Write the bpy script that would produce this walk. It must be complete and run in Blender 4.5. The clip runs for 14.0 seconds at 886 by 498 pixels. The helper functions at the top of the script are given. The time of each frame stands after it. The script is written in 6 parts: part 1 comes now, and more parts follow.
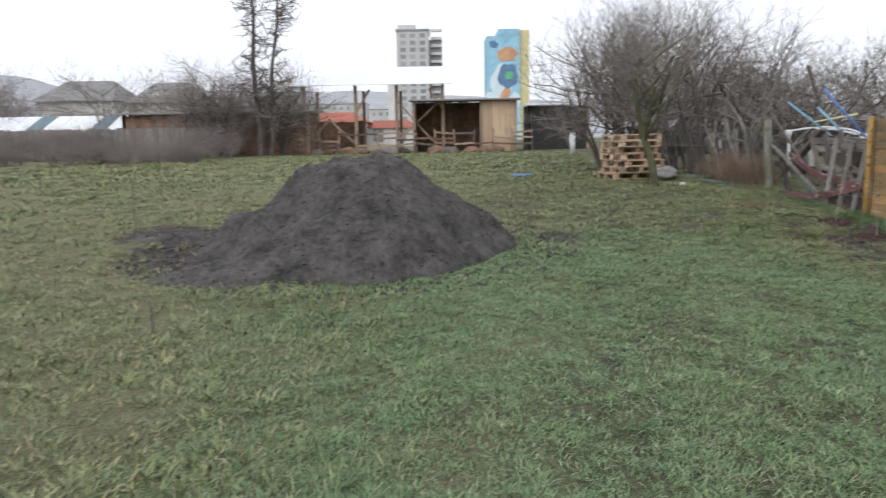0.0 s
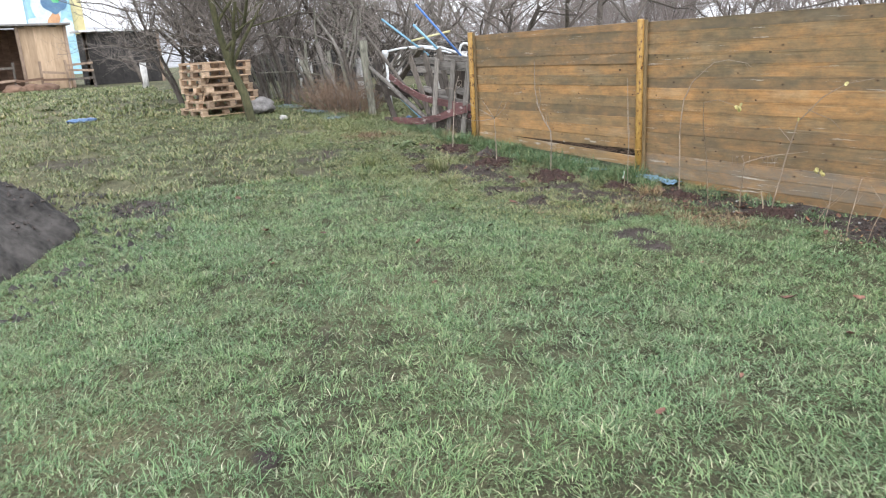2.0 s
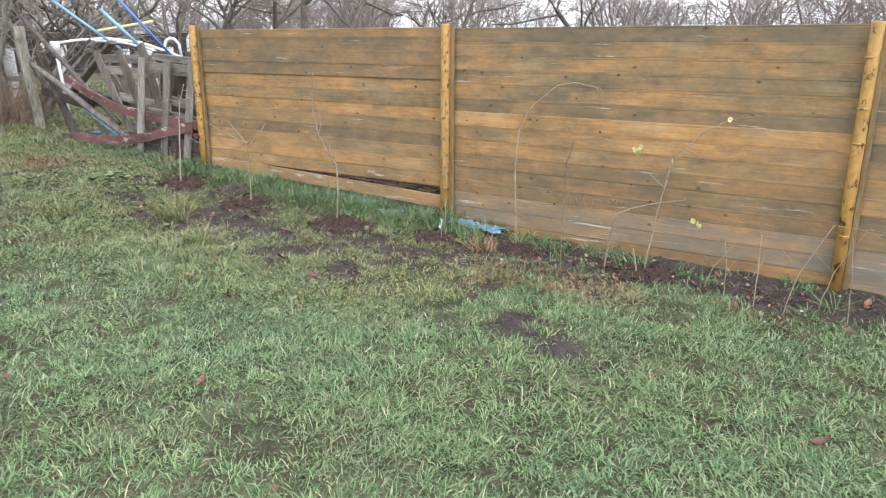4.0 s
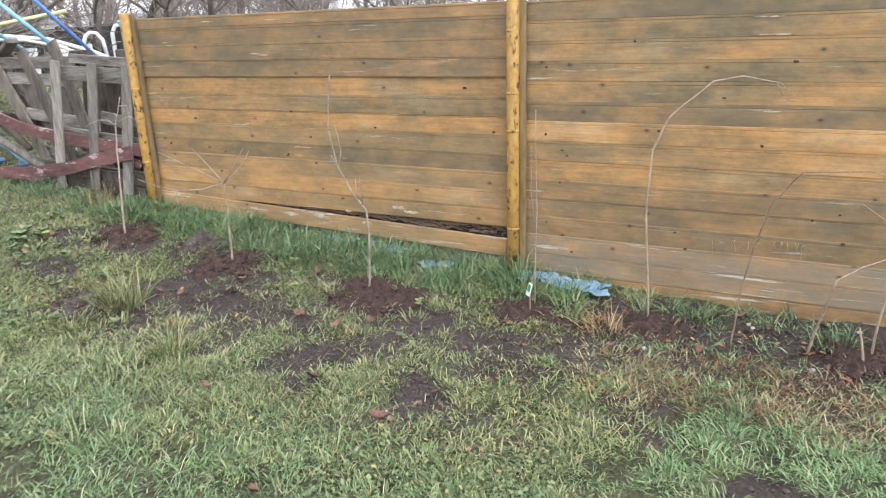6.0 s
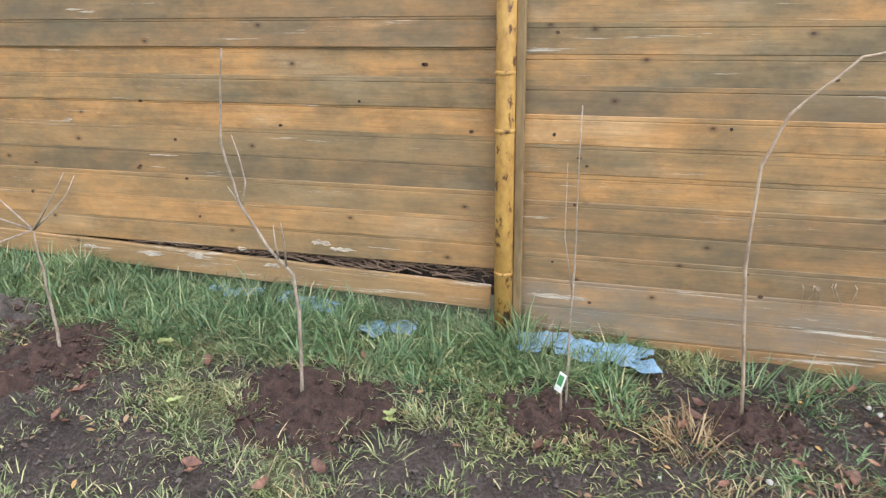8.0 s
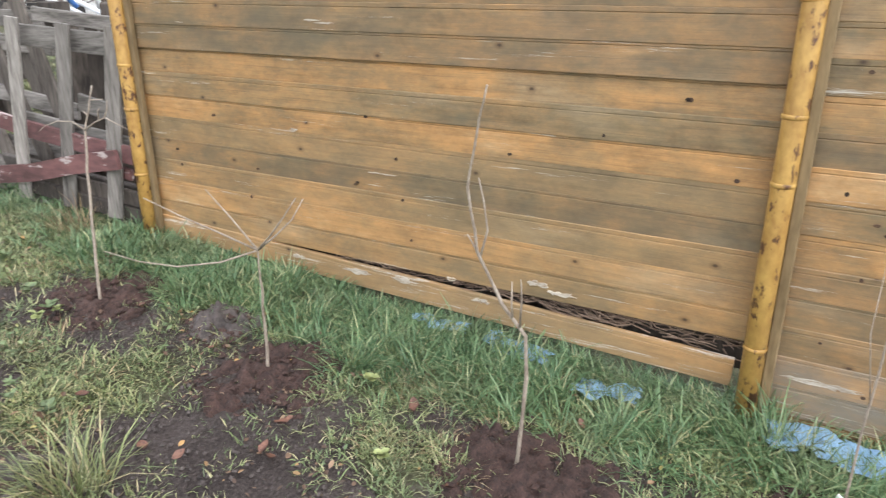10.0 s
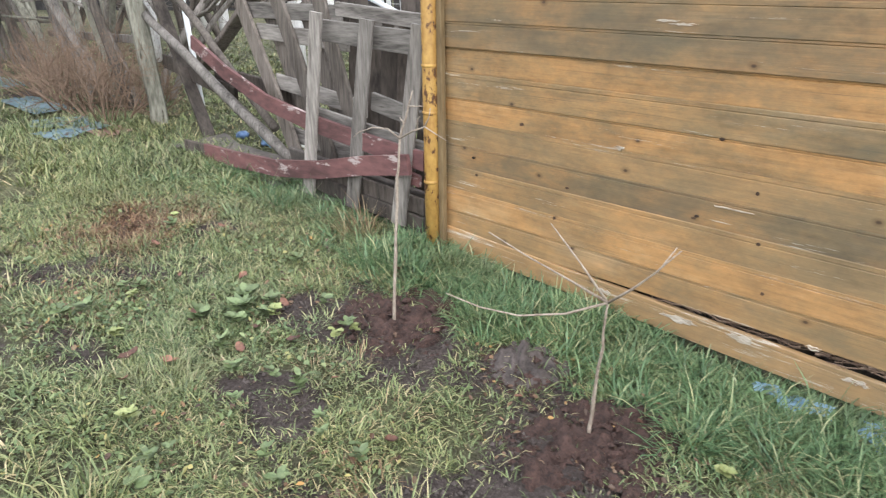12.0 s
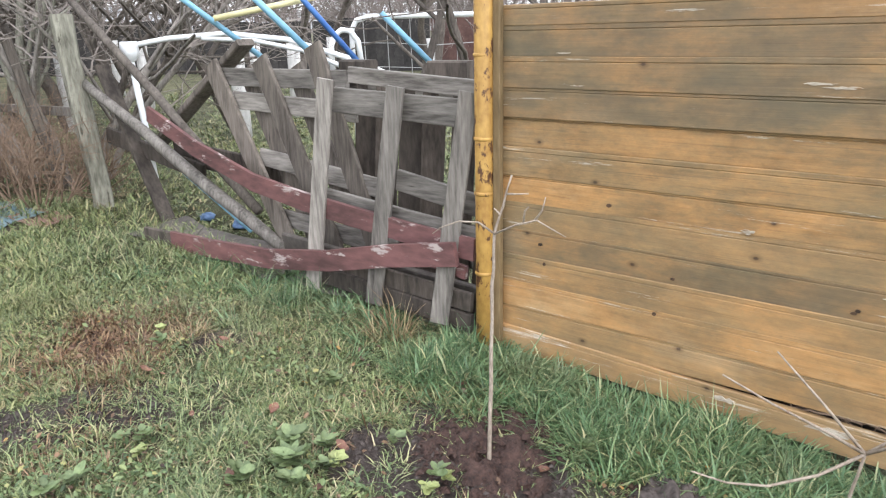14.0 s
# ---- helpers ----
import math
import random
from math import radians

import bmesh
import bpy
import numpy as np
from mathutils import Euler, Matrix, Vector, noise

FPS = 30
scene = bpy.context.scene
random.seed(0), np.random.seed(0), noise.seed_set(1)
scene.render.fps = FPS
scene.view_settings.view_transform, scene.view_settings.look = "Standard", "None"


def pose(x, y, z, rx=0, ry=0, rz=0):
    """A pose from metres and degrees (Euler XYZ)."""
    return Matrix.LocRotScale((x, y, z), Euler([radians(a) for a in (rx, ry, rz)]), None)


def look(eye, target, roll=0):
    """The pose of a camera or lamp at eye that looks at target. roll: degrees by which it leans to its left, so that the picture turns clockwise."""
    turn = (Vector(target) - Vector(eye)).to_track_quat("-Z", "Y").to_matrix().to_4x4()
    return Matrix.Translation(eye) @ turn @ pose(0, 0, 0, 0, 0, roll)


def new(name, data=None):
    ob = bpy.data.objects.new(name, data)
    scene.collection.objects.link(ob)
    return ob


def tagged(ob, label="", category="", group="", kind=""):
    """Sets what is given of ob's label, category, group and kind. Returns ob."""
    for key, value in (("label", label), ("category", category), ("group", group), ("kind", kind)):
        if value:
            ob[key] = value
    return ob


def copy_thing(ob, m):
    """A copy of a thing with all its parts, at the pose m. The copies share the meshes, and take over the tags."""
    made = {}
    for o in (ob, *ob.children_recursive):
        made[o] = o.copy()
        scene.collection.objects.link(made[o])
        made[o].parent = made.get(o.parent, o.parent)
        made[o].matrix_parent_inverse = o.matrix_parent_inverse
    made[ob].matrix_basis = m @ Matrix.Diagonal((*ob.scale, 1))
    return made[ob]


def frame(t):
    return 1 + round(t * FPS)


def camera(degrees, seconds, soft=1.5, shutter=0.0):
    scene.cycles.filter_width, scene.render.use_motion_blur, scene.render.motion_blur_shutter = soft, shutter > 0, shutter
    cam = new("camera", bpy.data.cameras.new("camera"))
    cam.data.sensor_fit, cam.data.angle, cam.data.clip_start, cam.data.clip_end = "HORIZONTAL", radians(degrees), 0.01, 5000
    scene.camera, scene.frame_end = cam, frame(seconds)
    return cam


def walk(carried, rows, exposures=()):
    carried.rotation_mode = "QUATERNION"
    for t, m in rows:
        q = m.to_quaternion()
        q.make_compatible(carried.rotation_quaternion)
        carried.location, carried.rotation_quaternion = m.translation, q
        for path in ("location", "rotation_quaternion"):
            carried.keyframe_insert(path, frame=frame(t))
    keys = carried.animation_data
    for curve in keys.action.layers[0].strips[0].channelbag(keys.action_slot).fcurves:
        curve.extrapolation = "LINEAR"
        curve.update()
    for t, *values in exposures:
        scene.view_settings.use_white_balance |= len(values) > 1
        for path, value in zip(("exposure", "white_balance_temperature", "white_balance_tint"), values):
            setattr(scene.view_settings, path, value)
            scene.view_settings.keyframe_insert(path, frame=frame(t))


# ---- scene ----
cam = camera(63.6, 14.0, soft=1.2, shutter=0.2)
METRES, EYE, TILT, LEAN, TURN = 10.3, 1.5, 0.0, 0.0, -0.1
ROWS = [
    (0.0, 0.0, 0.0, 0.0, -0.15, -8.76, 0.96),
    (0.5, 0.0058, 0.0442, 0.0021, -13.79, -8.91, -0.02),
    (1.0, 0.0167, 0.0952, -0.0006, -22.16, -14.48, 1.36),
    (1.5, 0.022, 0.1485, 0.0014, -25.15, -17.6, -3.09),
    (2.0, 0.0431, 0.2021, -0.0004, -32.34, -15.5, 3.12),
    (2.5, 0.0582, 0.255, 0.0008, -33.96, -16.2, 1.63),
    (3.0, 0.077, 0.3082, 0.0021, -43.22, -15.38, 0.66),
    (5.5, 0.1959, 0.5446, 0.007, -62.47, -18.21, -1.21),
    (6.0, 0.2314, 0.578, 0.0051, -63.02, -17.35, 1.88),
    (6.5, 0.2614, 0.6106, 0.0003, -72.23, -17.6, 1.31),
    (7.0, 0.2972, 0.6408, -0.0023, -76.51, -20.49, 0.48),
    (9.5, 0.3745, 0.71, 0.0065, -66.39, -20.76, 1.33),
    (10.0, 0.3721, 0.7174, 0.0074, -60.91, -20.75, 0.18),
    (10.5, 0.3697, 0.7259, 0.008, -52.79, -21.05, -0.5),
    (11.0, 0.3679, 0.733, 0.0081, -50.6, -20.72, 0.66),
    (11.5, 0.372, 0.756, 0.0074, -47.1, -20.06, 0.2),
    (12.0, 0.3806, 0.7856, 0.0087, -44.52, -21.33, 0.78),
    (12.5, 0.3798, 0.8087, 0.0089, -43.75, -21.41, 0.89),
    (13.0, 0.3749, 0.8311, 0.0139, -48.36, -18.55, 0.22),
    (13.5, 0.3779, 0.8515, 0.0121, -50.58, -17.83, 1.43),
    (14.0, 0.3821, 0.8721, 0.0093, -52.34, -17.14, 1.35),
]
walk(cam, [(t, pose(0, 0, EYE, TILT, LEAN, TURN) @ pose(METRES * x, METRES * y, METRES * z, 90 + pitch, roll, yaw)) for t, x, y, z, yaw, pitch, roll in ROWS],
     [(t, e, 6150, 10) for t, e in ((0.0, 0.22), (0.5, 0.27), (1.0, 0.45), (1.5, 0.75), (2.0, 0.97), (3.0, 1.05), (5.5, 1.18), (9.5, 1.2), (14.0, 1.2))])

# ---- sky: thin even overcast, soft low sun ----
world = bpy.data.worlds.new("overcast_sky")
scene.world = world
world.use_nodes = True
wn, wl = world.node_tree.nodes, world.node_tree.links
wn.clear()
sky = wn.new("ShaderNodeTexSky")
sky.sky_type = "NISHITA"
sky.sun_disc = False
sky.sun_elevation, sky.sun_rotation = radians(38), radians(200)
sky.dust_density, sky.ozone_density = 4.0, 1.0
grey = wn.new("ShaderNodeHueSaturation")
grey.inputs["Saturation"].default_value = 0.12
cloud = wn.new("ShaderNodeMixRGB")
cloud.inputs["Fac"].default_value = 0.72
cloud.inputs["Color2"].default_value = (11.6, 11.7, 12.1, 1)
bg = wn.new("ShaderNodeBackground")
bg.inputs["Strength"].default_value = 0.1
wout = wn.new("ShaderNodeOutputWorld")
wl.new(sky.outputs[0], grey.inputs["Color"])
wl.new(grey.outputs[0], cloud.inputs["Color1"])
wl.new(cloud.outputs[0], bg.inputs[0])
wl.new(bg.outputs[0], wout.inputs[0])

sun = new("sun", bpy.data.lights.new("sun", "SUN"))
sun.data.energy, sun.data.angle, sun.data.color = 0.7, radians(40), (1.0, 0.96, 0.9)
sun.matrix_world = look((-8, -16, 18), (0, 0, 0))

# ---- node materials ----
def shader(name):
    m = bpy.data.materials.new(name)
    m.use_nodes = True
    nt = m.node_tree
    return m, nt, nt.nodes["Principled BSDF"]


def coords(nt, scale, shift=True):
    """World position, stretched, and moved by a random amount for each object."""
    geo = nt.nodes.new("ShaderNodeNewGeometry")
    mp = nt.nodes.new("ShaderNodeMapping")
    mp.inputs["Scale"].default_value = scale
    nt.links.new(geo.outputs["Position"], mp.inputs["Vector"])
    if shift:
        info = nt.nodes.new("ShaderNodeObjectInfo")
        mul = nt.nodes.new("ShaderNodeMath")
        mul.operation = "MULTIPLY"
        mul.inputs[1].default_value = 47.0
        nt.links.new(info.outputs["Random"], mul.inputs[0])
        nt.links.new(mul.outputs[0], mp.inputs["Location"])
    return mp.outputs[0]


def tex(nt, vec, scale, detail=4.0, rough=0.6):
    n = nt.nodes.new("ShaderNodeTexNoise")
    n.inputs["Scale"].default_value, n.inputs["Detail"].default_value = scale, detail
    n.inputs["Roughness"].default_value = rough
    nt.links.new(vec, n.inputs["Vector"])
    return n.outputs["Fac"]


def ramp(nt, fac, stops):
    r = nt.nodes.new("ShaderNodeValToRGB")
    while len(r.color_ramp.elements) < len(stops):
        r.color_ramp.elements.new(0.5)
    for e, (p, c) in zip(r.color_ramp.elements, stops):
        e.position, e.color = p, (*c, 1) if len(c) == 3 else c
    nt.links.new(fac, r.inputs[0])
    return r.outputs[0]


def mix(nt, fac, a, b, kind="MIX"):
    n = nt.nodes.new("ShaderNodeMixRGB")
    n.blend_type = kind
    for sock, v in zip(n.inputs, (fac, a, b)):
        if isinstance(v, bpy.types.NodeSocket):
            nt.links.new(v, sock)
        elif isinstance(v, (int, float)):
            sock.default_value = v
        else:
            sock.default_value = (*v, 1)
    return n.outputs[0]


def relief(nt, bsdf, fac, strength, dist=0.01):
    b = nt.nodes.new("ShaderNodeBump")
    b.inputs["Strength"].default_value, b.inputs["Distance"].default_value = strength, dist
    nt.links.new(fac, b.inputs["Height"])
    nt.links.new(b.outputs[0], bsdf.inputs["Normal"])


def mottled(name, dark, light, scale=8.0, rough=0.8, stretch=(1, 1, 1), bump=0.3, dist=0.01, spots=None, spot_at=0.62, vary=0.25, metal=0.0):
    """Two scales of noise between two colours, worn spots of a third, and each object a little lighter or darker."""
    m, nt, bsdf = shader(name)
    v = coords(nt, stretch)
    fine, broad = tex(nt, v, scale * 5, 6), tex(nt, v, scale, 3)
    both = mix(nt, 0.5, fine, broad)
    col = ramp(nt, both, [(0.36, dark), (0.64, light)])
    if spots:
        s = tex(nt, v, scale * 2.3, 5, 0.7)
        col = mix(nt, ramp(nt, s, [(spot_at, (0, 0, 0)), (spot_at + 0.06, (1, 1, 1))]), col, spots)
    info = nt.nodes.new("ShaderNodeObjectInfo")
    tone = ramp(nt, info.outputs["Random"], [(0, (1 - vary,) * 3), (1, (1 + vary,) * 3)])
    col = mix(nt, 1.0, col, tone, "MULTIPLY")
    nt.links.new(col, bsdf.inputs["Base Color"])
    bsdf.inputs["Roughness"].default_value, bsdf.inputs["Metallic"].default_value = rough, metal
    relief(nt, bsdf, both, bump, dist)
    return m


def stained_wood(name, greyness=0.0, tan=0.0):
    """Orange-brown stained softwood boards along y: faint grain, grey-green weathering, knots, bleached flakes."""
    m, nt, bsdf = shader(name)
    grain = tex(nt, coords(nt, (1, 0.06, 1)), 60, 6, 0.65)
    fibre = tex(nt, coords(nt, (1, 0.012, 1)), 210, 3)
    info = nt.nodes.new("ShaderNodeObjectInfo")

    def shifted(fac, amount):
        a = nt.nodes.new("ShaderNodeMath")
        a.operation = "MULTIPLY_ADD"
        a.inputs[1].default_value, a.inputs[2].default_value = amount, -amount / 2
        nt.links.new(info.outputs["Random"], a.inputs[0])
        b = nt.nodes.new("ShaderNodeMath")
        nt.links.new(fac, b.inputs[0])
        nt.links.new(a.outputs[0], b.inputs[1])
        return b.outputs[0]

    patch = mix(nt, 0.6, tex(nt, coords(nt, (1, 0.45, 0.8), False), 2.2, 6, 0.72), tex(nt, coords(nt, (1, 0.4, 1)), 3.4, 7, 0.76))
    col = ramp(nt, shifted(patch, 0.12), [(0.33, (0.150, 0.116, 0.066)), (0.42, (0.225, 0.160, 0.082)), (0.50, (0.325, 0.202, 0.090)), (0.58, (0.460, 0.250, 0.094)), (0.70, (0.53, 0.345, 0.17))])
    pale = tex(nt, coords(nt, (1, 0.3, 1)), 5.0, 4, 0.6)
    col = mix(nt, ramp(nt, pale, [(0.55, (0, 0, 0)), (0.75, (0.45, 0.45, 0.45))]), col, (0.46, 0.36, 0.23))
    col = mix(nt, 1.0, col, ramp(nt, grain, [(0.28, (0.78, 0.78, 0.78)), (0.5, (1.0, 1.0, 1.0)), (0.72, (1.15, 1.14, 1.12))]), "MULTIPLY")
    blotch = tex(nt, coords(nt, (1, 0.55, 1)), 8, 7, 0.74)
    col = mix(nt, 1.0, col, ramp(nt, blotch, [(0.30, (0.62, 0.62, 0.63)), (0.5, (0.95, 0.95, 0.95)), (0.68, (1.16, 1.14, 1.10))]), "MULTIPLY")
    col = mix(nt, ramp(nt, fibre, [(0.30, (0.4, 0.4, 0.4)), (0.42, (0, 0, 0))]), col, (0.11, 0.078, 0.048))
    green = tex(nt, coords(nt, (1, 0.5, 1.3)), 3.1, 5, 0.7)
    col = mix(nt, ramp(nt, green, [(0.54, (0, 0, 0)), (0.70, (0.6, 0.6, 0.6))]), col, (0.105, 0.10, 0.066))
    if greyness:
        bare = ramp(nt, tex(nt, coords(nt, (1, 0.4, 1)), 5.5, 6, 0.72), [(0.40, (greyness * 0.55,) * 3), (0.60, (min(1, greyness * 1.35),) * 3)])
        col = mix(nt, bare, col, (0.108, 0.091, 0.062) if greyness < 0.45 else (0.205, 0.188, 0.155))
    if tan:
        col = mix(nt, tan, col, (0.47, 0.30, 0.15))
    knot = nt.nodes.new("ShaderNodeTexVoronoi")
    knot.inputs["Scale"].default_value = 2.3
    knot.voronoi_dimensions = "2D"
    sep, com = nt.nodes.new("ShaderNodeSeparateXYZ"), nt.nodes.new("ShaderNodeCombineXYZ")
    nt.links.new(coords(nt, (1, 0.8, 1.25)), sep.inputs[0])
    nt.links.new(sep.outputs[1], com.inputs[0])
    nt.links.new(sep.outputs[2], com.inputs[1])
    nt.links.new(com.outputs[0], knot.inputs["Vector"])
    col = mix(nt, ramp(nt, knot.outputs["Distance"], [(0.010, (0.9, 0.9, 0.9)), (0.020, (0.4, 0.4, 0.4)), (0.05, (0, 0, 0))]), col, (0.040, 0.020, 0.011))
    flake = tex(nt, coords(nt, (1, 0.09, 2.2)), 10, 8, 0.80)
    worn = 0.612 - 0.055 * (tan > 0.28) - 0.03 * (greyness > 0.45)
    col = mix(nt, ramp(nt, flake, [(worn, (0, 0, 0)), (worn + 0.045, (0.72, 0.72, 0.72))]), col, (0.64, 0.60, 0.53))
    nt.links.new(col, bsdf.inputs["Base Color"])
    bsdf.inputs["Roughness"].default_value = 0.55
    relief(nt, bsdf, mix(nt, 0.5, grain, fibre), 0.45, 0.003)
    return m


def ground_material():
    """Trodden lawn over dark soil; the soil attribute says where the sward is bare."""
    m, nt, bsdf = shader("lawn_soil")
    v = coords(nt, (1, 1, 1), False)
    broad, mid, fine = tex(nt, v, 0.55, 4), tex(nt, v, 5, 5), tex(nt, v, 70, 6, 0.7)
    green = ramp(nt, mix(nt, 0.5, mid, fine), [(0.36, (0.040, 0.036, 0.024)), (0.5, (0.098, 0.098, 0.057)), (0.64, (0.20, 0.205, 0.118))])
    dry = ramp(nt, fine, [(0.34, (0.085, 0.08, 0.045)), (0.66, (0.35, 0.33, 0.19))])
    dried = nt.nodes.new("ShaderNodeAttribute")
    dried.attribute_name = "dry"
    sunned = nt.nodes.new("ShaderNodeMath")
    nt.links.new(broad, sunned.inputs[0])
    nt.links.new(dried.outputs["Fac"], sunned.inputs[1])
    grass = mix(nt, ramp(nt, sunned.outputs[0], [(0.45, (0, 0, 0)), (0.72, (0.85, 0.85, 0.85))]), green, dry)
    soil = ramp(nt, mix(nt, 0.6, mid, fine), [(0.34, (0.034, 0.027, 0.025)), (0.52, (0.094, 0.076, 0.070)), (0.68, (0.180, 0.150, 0.138))])
    at = nt.nodes.new("ShaderNodeAttribute")
    at.attribute_name = "soil"
    edge = nt.nodes.new("ShaderNodeMath")
    edge.operation = "MULTIPLY_ADD"
    edge.inputs[1].default_value, edge.inputs[2].default_value = 0.7, -0.35
    nt.links.new(fine, edge.inputs[0])
    s2 = nt.nodes.new("ShaderNodeMath")
    nt.links.new(edge.outputs[0], s2.inputs[0])
    nt.links.new(at.outputs["Fac"], s2.inputs[1])
    bare = ramp(nt, s2.outputs[0], [(0.3, (0, 0, 0)), (0.55, (1, 1, 1))])
    nt.links.new(mix(nt, bare, grass, soil), bsdf.inputs["Base Color"])
    bsdf.inputs["Roughness"].default_value = 0.95
    bsdf.inputs["Specular IOR Level"].default_value = 0.2
    relief(nt, bsdf, mix(nt, 0.6, mid, fine), 1.0, 0.05)
    return m


def blade_material(name, stops):
    """Grass blades, each island its own green, with some straw among them."""
    m, nt, bsdf = shader(name)
    geo = nt.nodes.new("ShaderNodeNewGeometry")
    col = ramp(nt, geo.outputs["Random Per Island"], stops)
    broad = tex(nt, coords(nt, (1, 1, 1), False), 0.8, 3)
    tone = ramp(nt, broad, [(0.38, (0.98, 1.00, 0.95)), (0.62, (1.08, 1.03, 0.90))])
    col = mix(nt, 1.0, col, tone, "MULTIPLY")
    mid = tex(nt, coords(nt, (1, 1, 1), False), 8.0, 4, 0.65)
    col = mix(nt, 1.0, col, ramp(nt, mid, [(0.34, (0.84, 0.87, 0.86)), (0.5, (1, 1, 1)), (0.66, (1.14, 1.12, 1.08))]), "MULTIPLY")
    thatch = tex(nt, coords(nt, (1, 1, 1), False), 2.1, 5, 0.7)
    col = mix(nt, ramp(nt, thatch, [(0.50, (0, 0, 0)), (0.70, (0.36, 0.36, 0.36))]), col, (0.225, 0.20, 0.115))
    nt.links.new(col, bsdf.inputs["Base Color"])
    bsdf.inputs["Roughness"].default_value = 0.45
    bsdf.inputs["Specular IOR Level"].default_value = 0.42
    return m


WOOD = stained_wood("stained_boards")
WOODGREY = stained_wood("weathered_stained_boards", 0.44)
WOODPALE = stained_wood("bleached_stained_boards", 0.58)
WOODWARM = stained_wood("warm_stained_boards", 0.0, 0.14)
WOODTAN = stained_wood("tan_stained_boards", 0.0, 0.3)
KNOTDARK = mottled("dark_knot_wood", (0.018, 0.010, 0.007), (0.105, 0.060, 0.034), 60.0, 0.8, bump=0.3, dist=0.002, vary=0.5)
BLEACHED = mottled("bleached_wood", (0.30, 0.24, 0.18), (0.62, 0.56, 0.47), 40.0, 0.8, (1, 0.2, 1), 0.5, 0.003, (0.24, 0.15, 0.08), 0.56, 0.1)
GROUND = ground_material()
GRASS = blade_material("grass_blades", [(0, (0.066, 0.122, 0.054)), (0.4, (0.135, 0.230, 0.104)), (0.78, (0.215, 0.318, 0.156)), (0.93, (0.30, 0.355, 0.215)), (1, (0.48, 0.48, 0.36))])
LAWN_MIX = blade_material("yellowish_grass_blades", [(0, (0.060, 0.084, 0.038)), (0.38, (0.145, 0.190, 0.086)), (0.72, (0.245, 0.285, 0.136)), (0.90, (0.34, 0.325, 0.185)), (1, (0.45, 0.38, 0.25))])
BROWNGRASS = blade_material("rotten_brown_grass", [(0, (0.07, 0.034, 0.022)), (0.5, (0.15, 0.080, 0.050)), (1, (0.30, 0.20, 0.12))])
LEAFMIX = blade_material("low_weed_leaves", [(0, (0.06, 0.092, 0.042)), (0.5, (0.12, 0.170, 0.075)), (0.9, (0.20, 0.245, 0.115)), (1, (0.33, 0.30, 0.12))])
STRAW = blade_material("dead_grass_blades", [(0, (0.13, 0.075, 0.045)), (0.5, (0.24, 0.165, 0.10)), (1, (0.46, 0.38, 0.24))])
LITTER = blade_material("brown_leaf_litter", [(0, (0.045, 0.026, 0.02)), (0.6, (0.12, 0.072, 0.05)), (0.9, (0.24, 0.15, 0.095)), (1, (0.40, 0.24, 0.08))])
LONG_GRASS = blade_material("long_grass_blades", [(0, (0.052, 0.105, 0.050)), (0.5, (0.105, 0.185, 0.092)), (0.85, (0.17, 0.25, 0.13)), (1, (0.40, 0.39, 0.24))])
SOIL = mottled("dark_soil", (0.0165, 0.0152, 0.0145), (0.106, 0.096, 0.089), 2.6, 0.97, bump=1.0, dist=0.05, vary=0.05)
BEDSOIL = mottled("bed_soil", (0.030, 0.025, 0.023), (0.120, 0.098, 0.090), 9.0, 0.97, bump=0.8, dist=0.02, vary=0.1)
MULCH = mottled("brown_mulch", (0.023, 0.0145, 0.0125), (0.095, 0.053, 0.043), 26.0, 0.95, bump=1.0, dist=0.02, vary=0.1)
YELLOW = mottled("yellow_painted_pipe", (0.31, 0.165, 0.042), (0.52, 0.32, 0.088), 9.0, 0.5, (1, 1, 0.6), 0.3, 0.003, (0.085, 0.035, 0.016), 0.565, 0.04)
BATTEN = mottled("brown_stained_batten", (0.13, 0.088, 0.04), (0.27, 0.19, 0.095), 9.0, 0.7, (1, 1, 0.2), 0.4, 0.004, None, 0.6, 0.1)
GREYWOOD = mottled("weathered_grey_wood", (0.085, 0.075, 0.066), (0.33, 0.30, 0.27), 14.0, 0.85, (1, 1, 0.12), 0.7, 0.006, (0.05, 0.042, 0.035), 0.66, 0.25)
GREYRAIL = mottled("weathered_grey_rail", (0.075, 0.066, 0.058), (0.29, 0.265, 0.24), 14.0, 0.85, (1, 0.12, 1), 0.7, 0.006, (0.05, 0.042, 0.035), 0.66, 0.25)
OLDPLANK = mottled("weathered_brown_plank", (0.060, 0.049, 0.041), (0.205, 0.175, 0.150), 12.0, 0.88, (1, 1, 0.14), 0.8, 0.008, (0.03, 0.024, 0.02), 0.64, 0.25)
LICHENWOOD = mottled("lichen_grey_wood", (0.090, 0.086, 0.066), (0.34, 0.33, 0.27), 9.0, 0.9, (1, 1, 0.2), 0.9, 0.01, (0.05, 0.045, 0.032), 0.60, 0.1)
# Rotten dark wood; also colours the strip standing in for shade behind the gap.
DARKWOOD = mottled("dark_rotten_wood_and_gap_shade", (0.030, 0.024, 0.020), (0.12, 0.098, 0.082), 9.0, 0.9, (1, 1, 0.25), 0.7, 0.01, None, 0.6, 0.3)
REDBOARD = mottled("faded_red_paint_board", (0.085, 0.041, 0.040), (0.235, 0.108, 0.104), 6.0, 0.7, (1, 0.3, 1), 0.4, 0.004, (0.50, 0.42, 0.40), 0.575, 0.12)
PALLET = mottled("pale_pallet_wood", (0.27, 0.18, 0.115), (0.58, 0.43, 0.30), 9.0, 0.8, (0.3, 0.3, 1), 0.4, 0.005, None, 0.6, 0.4)
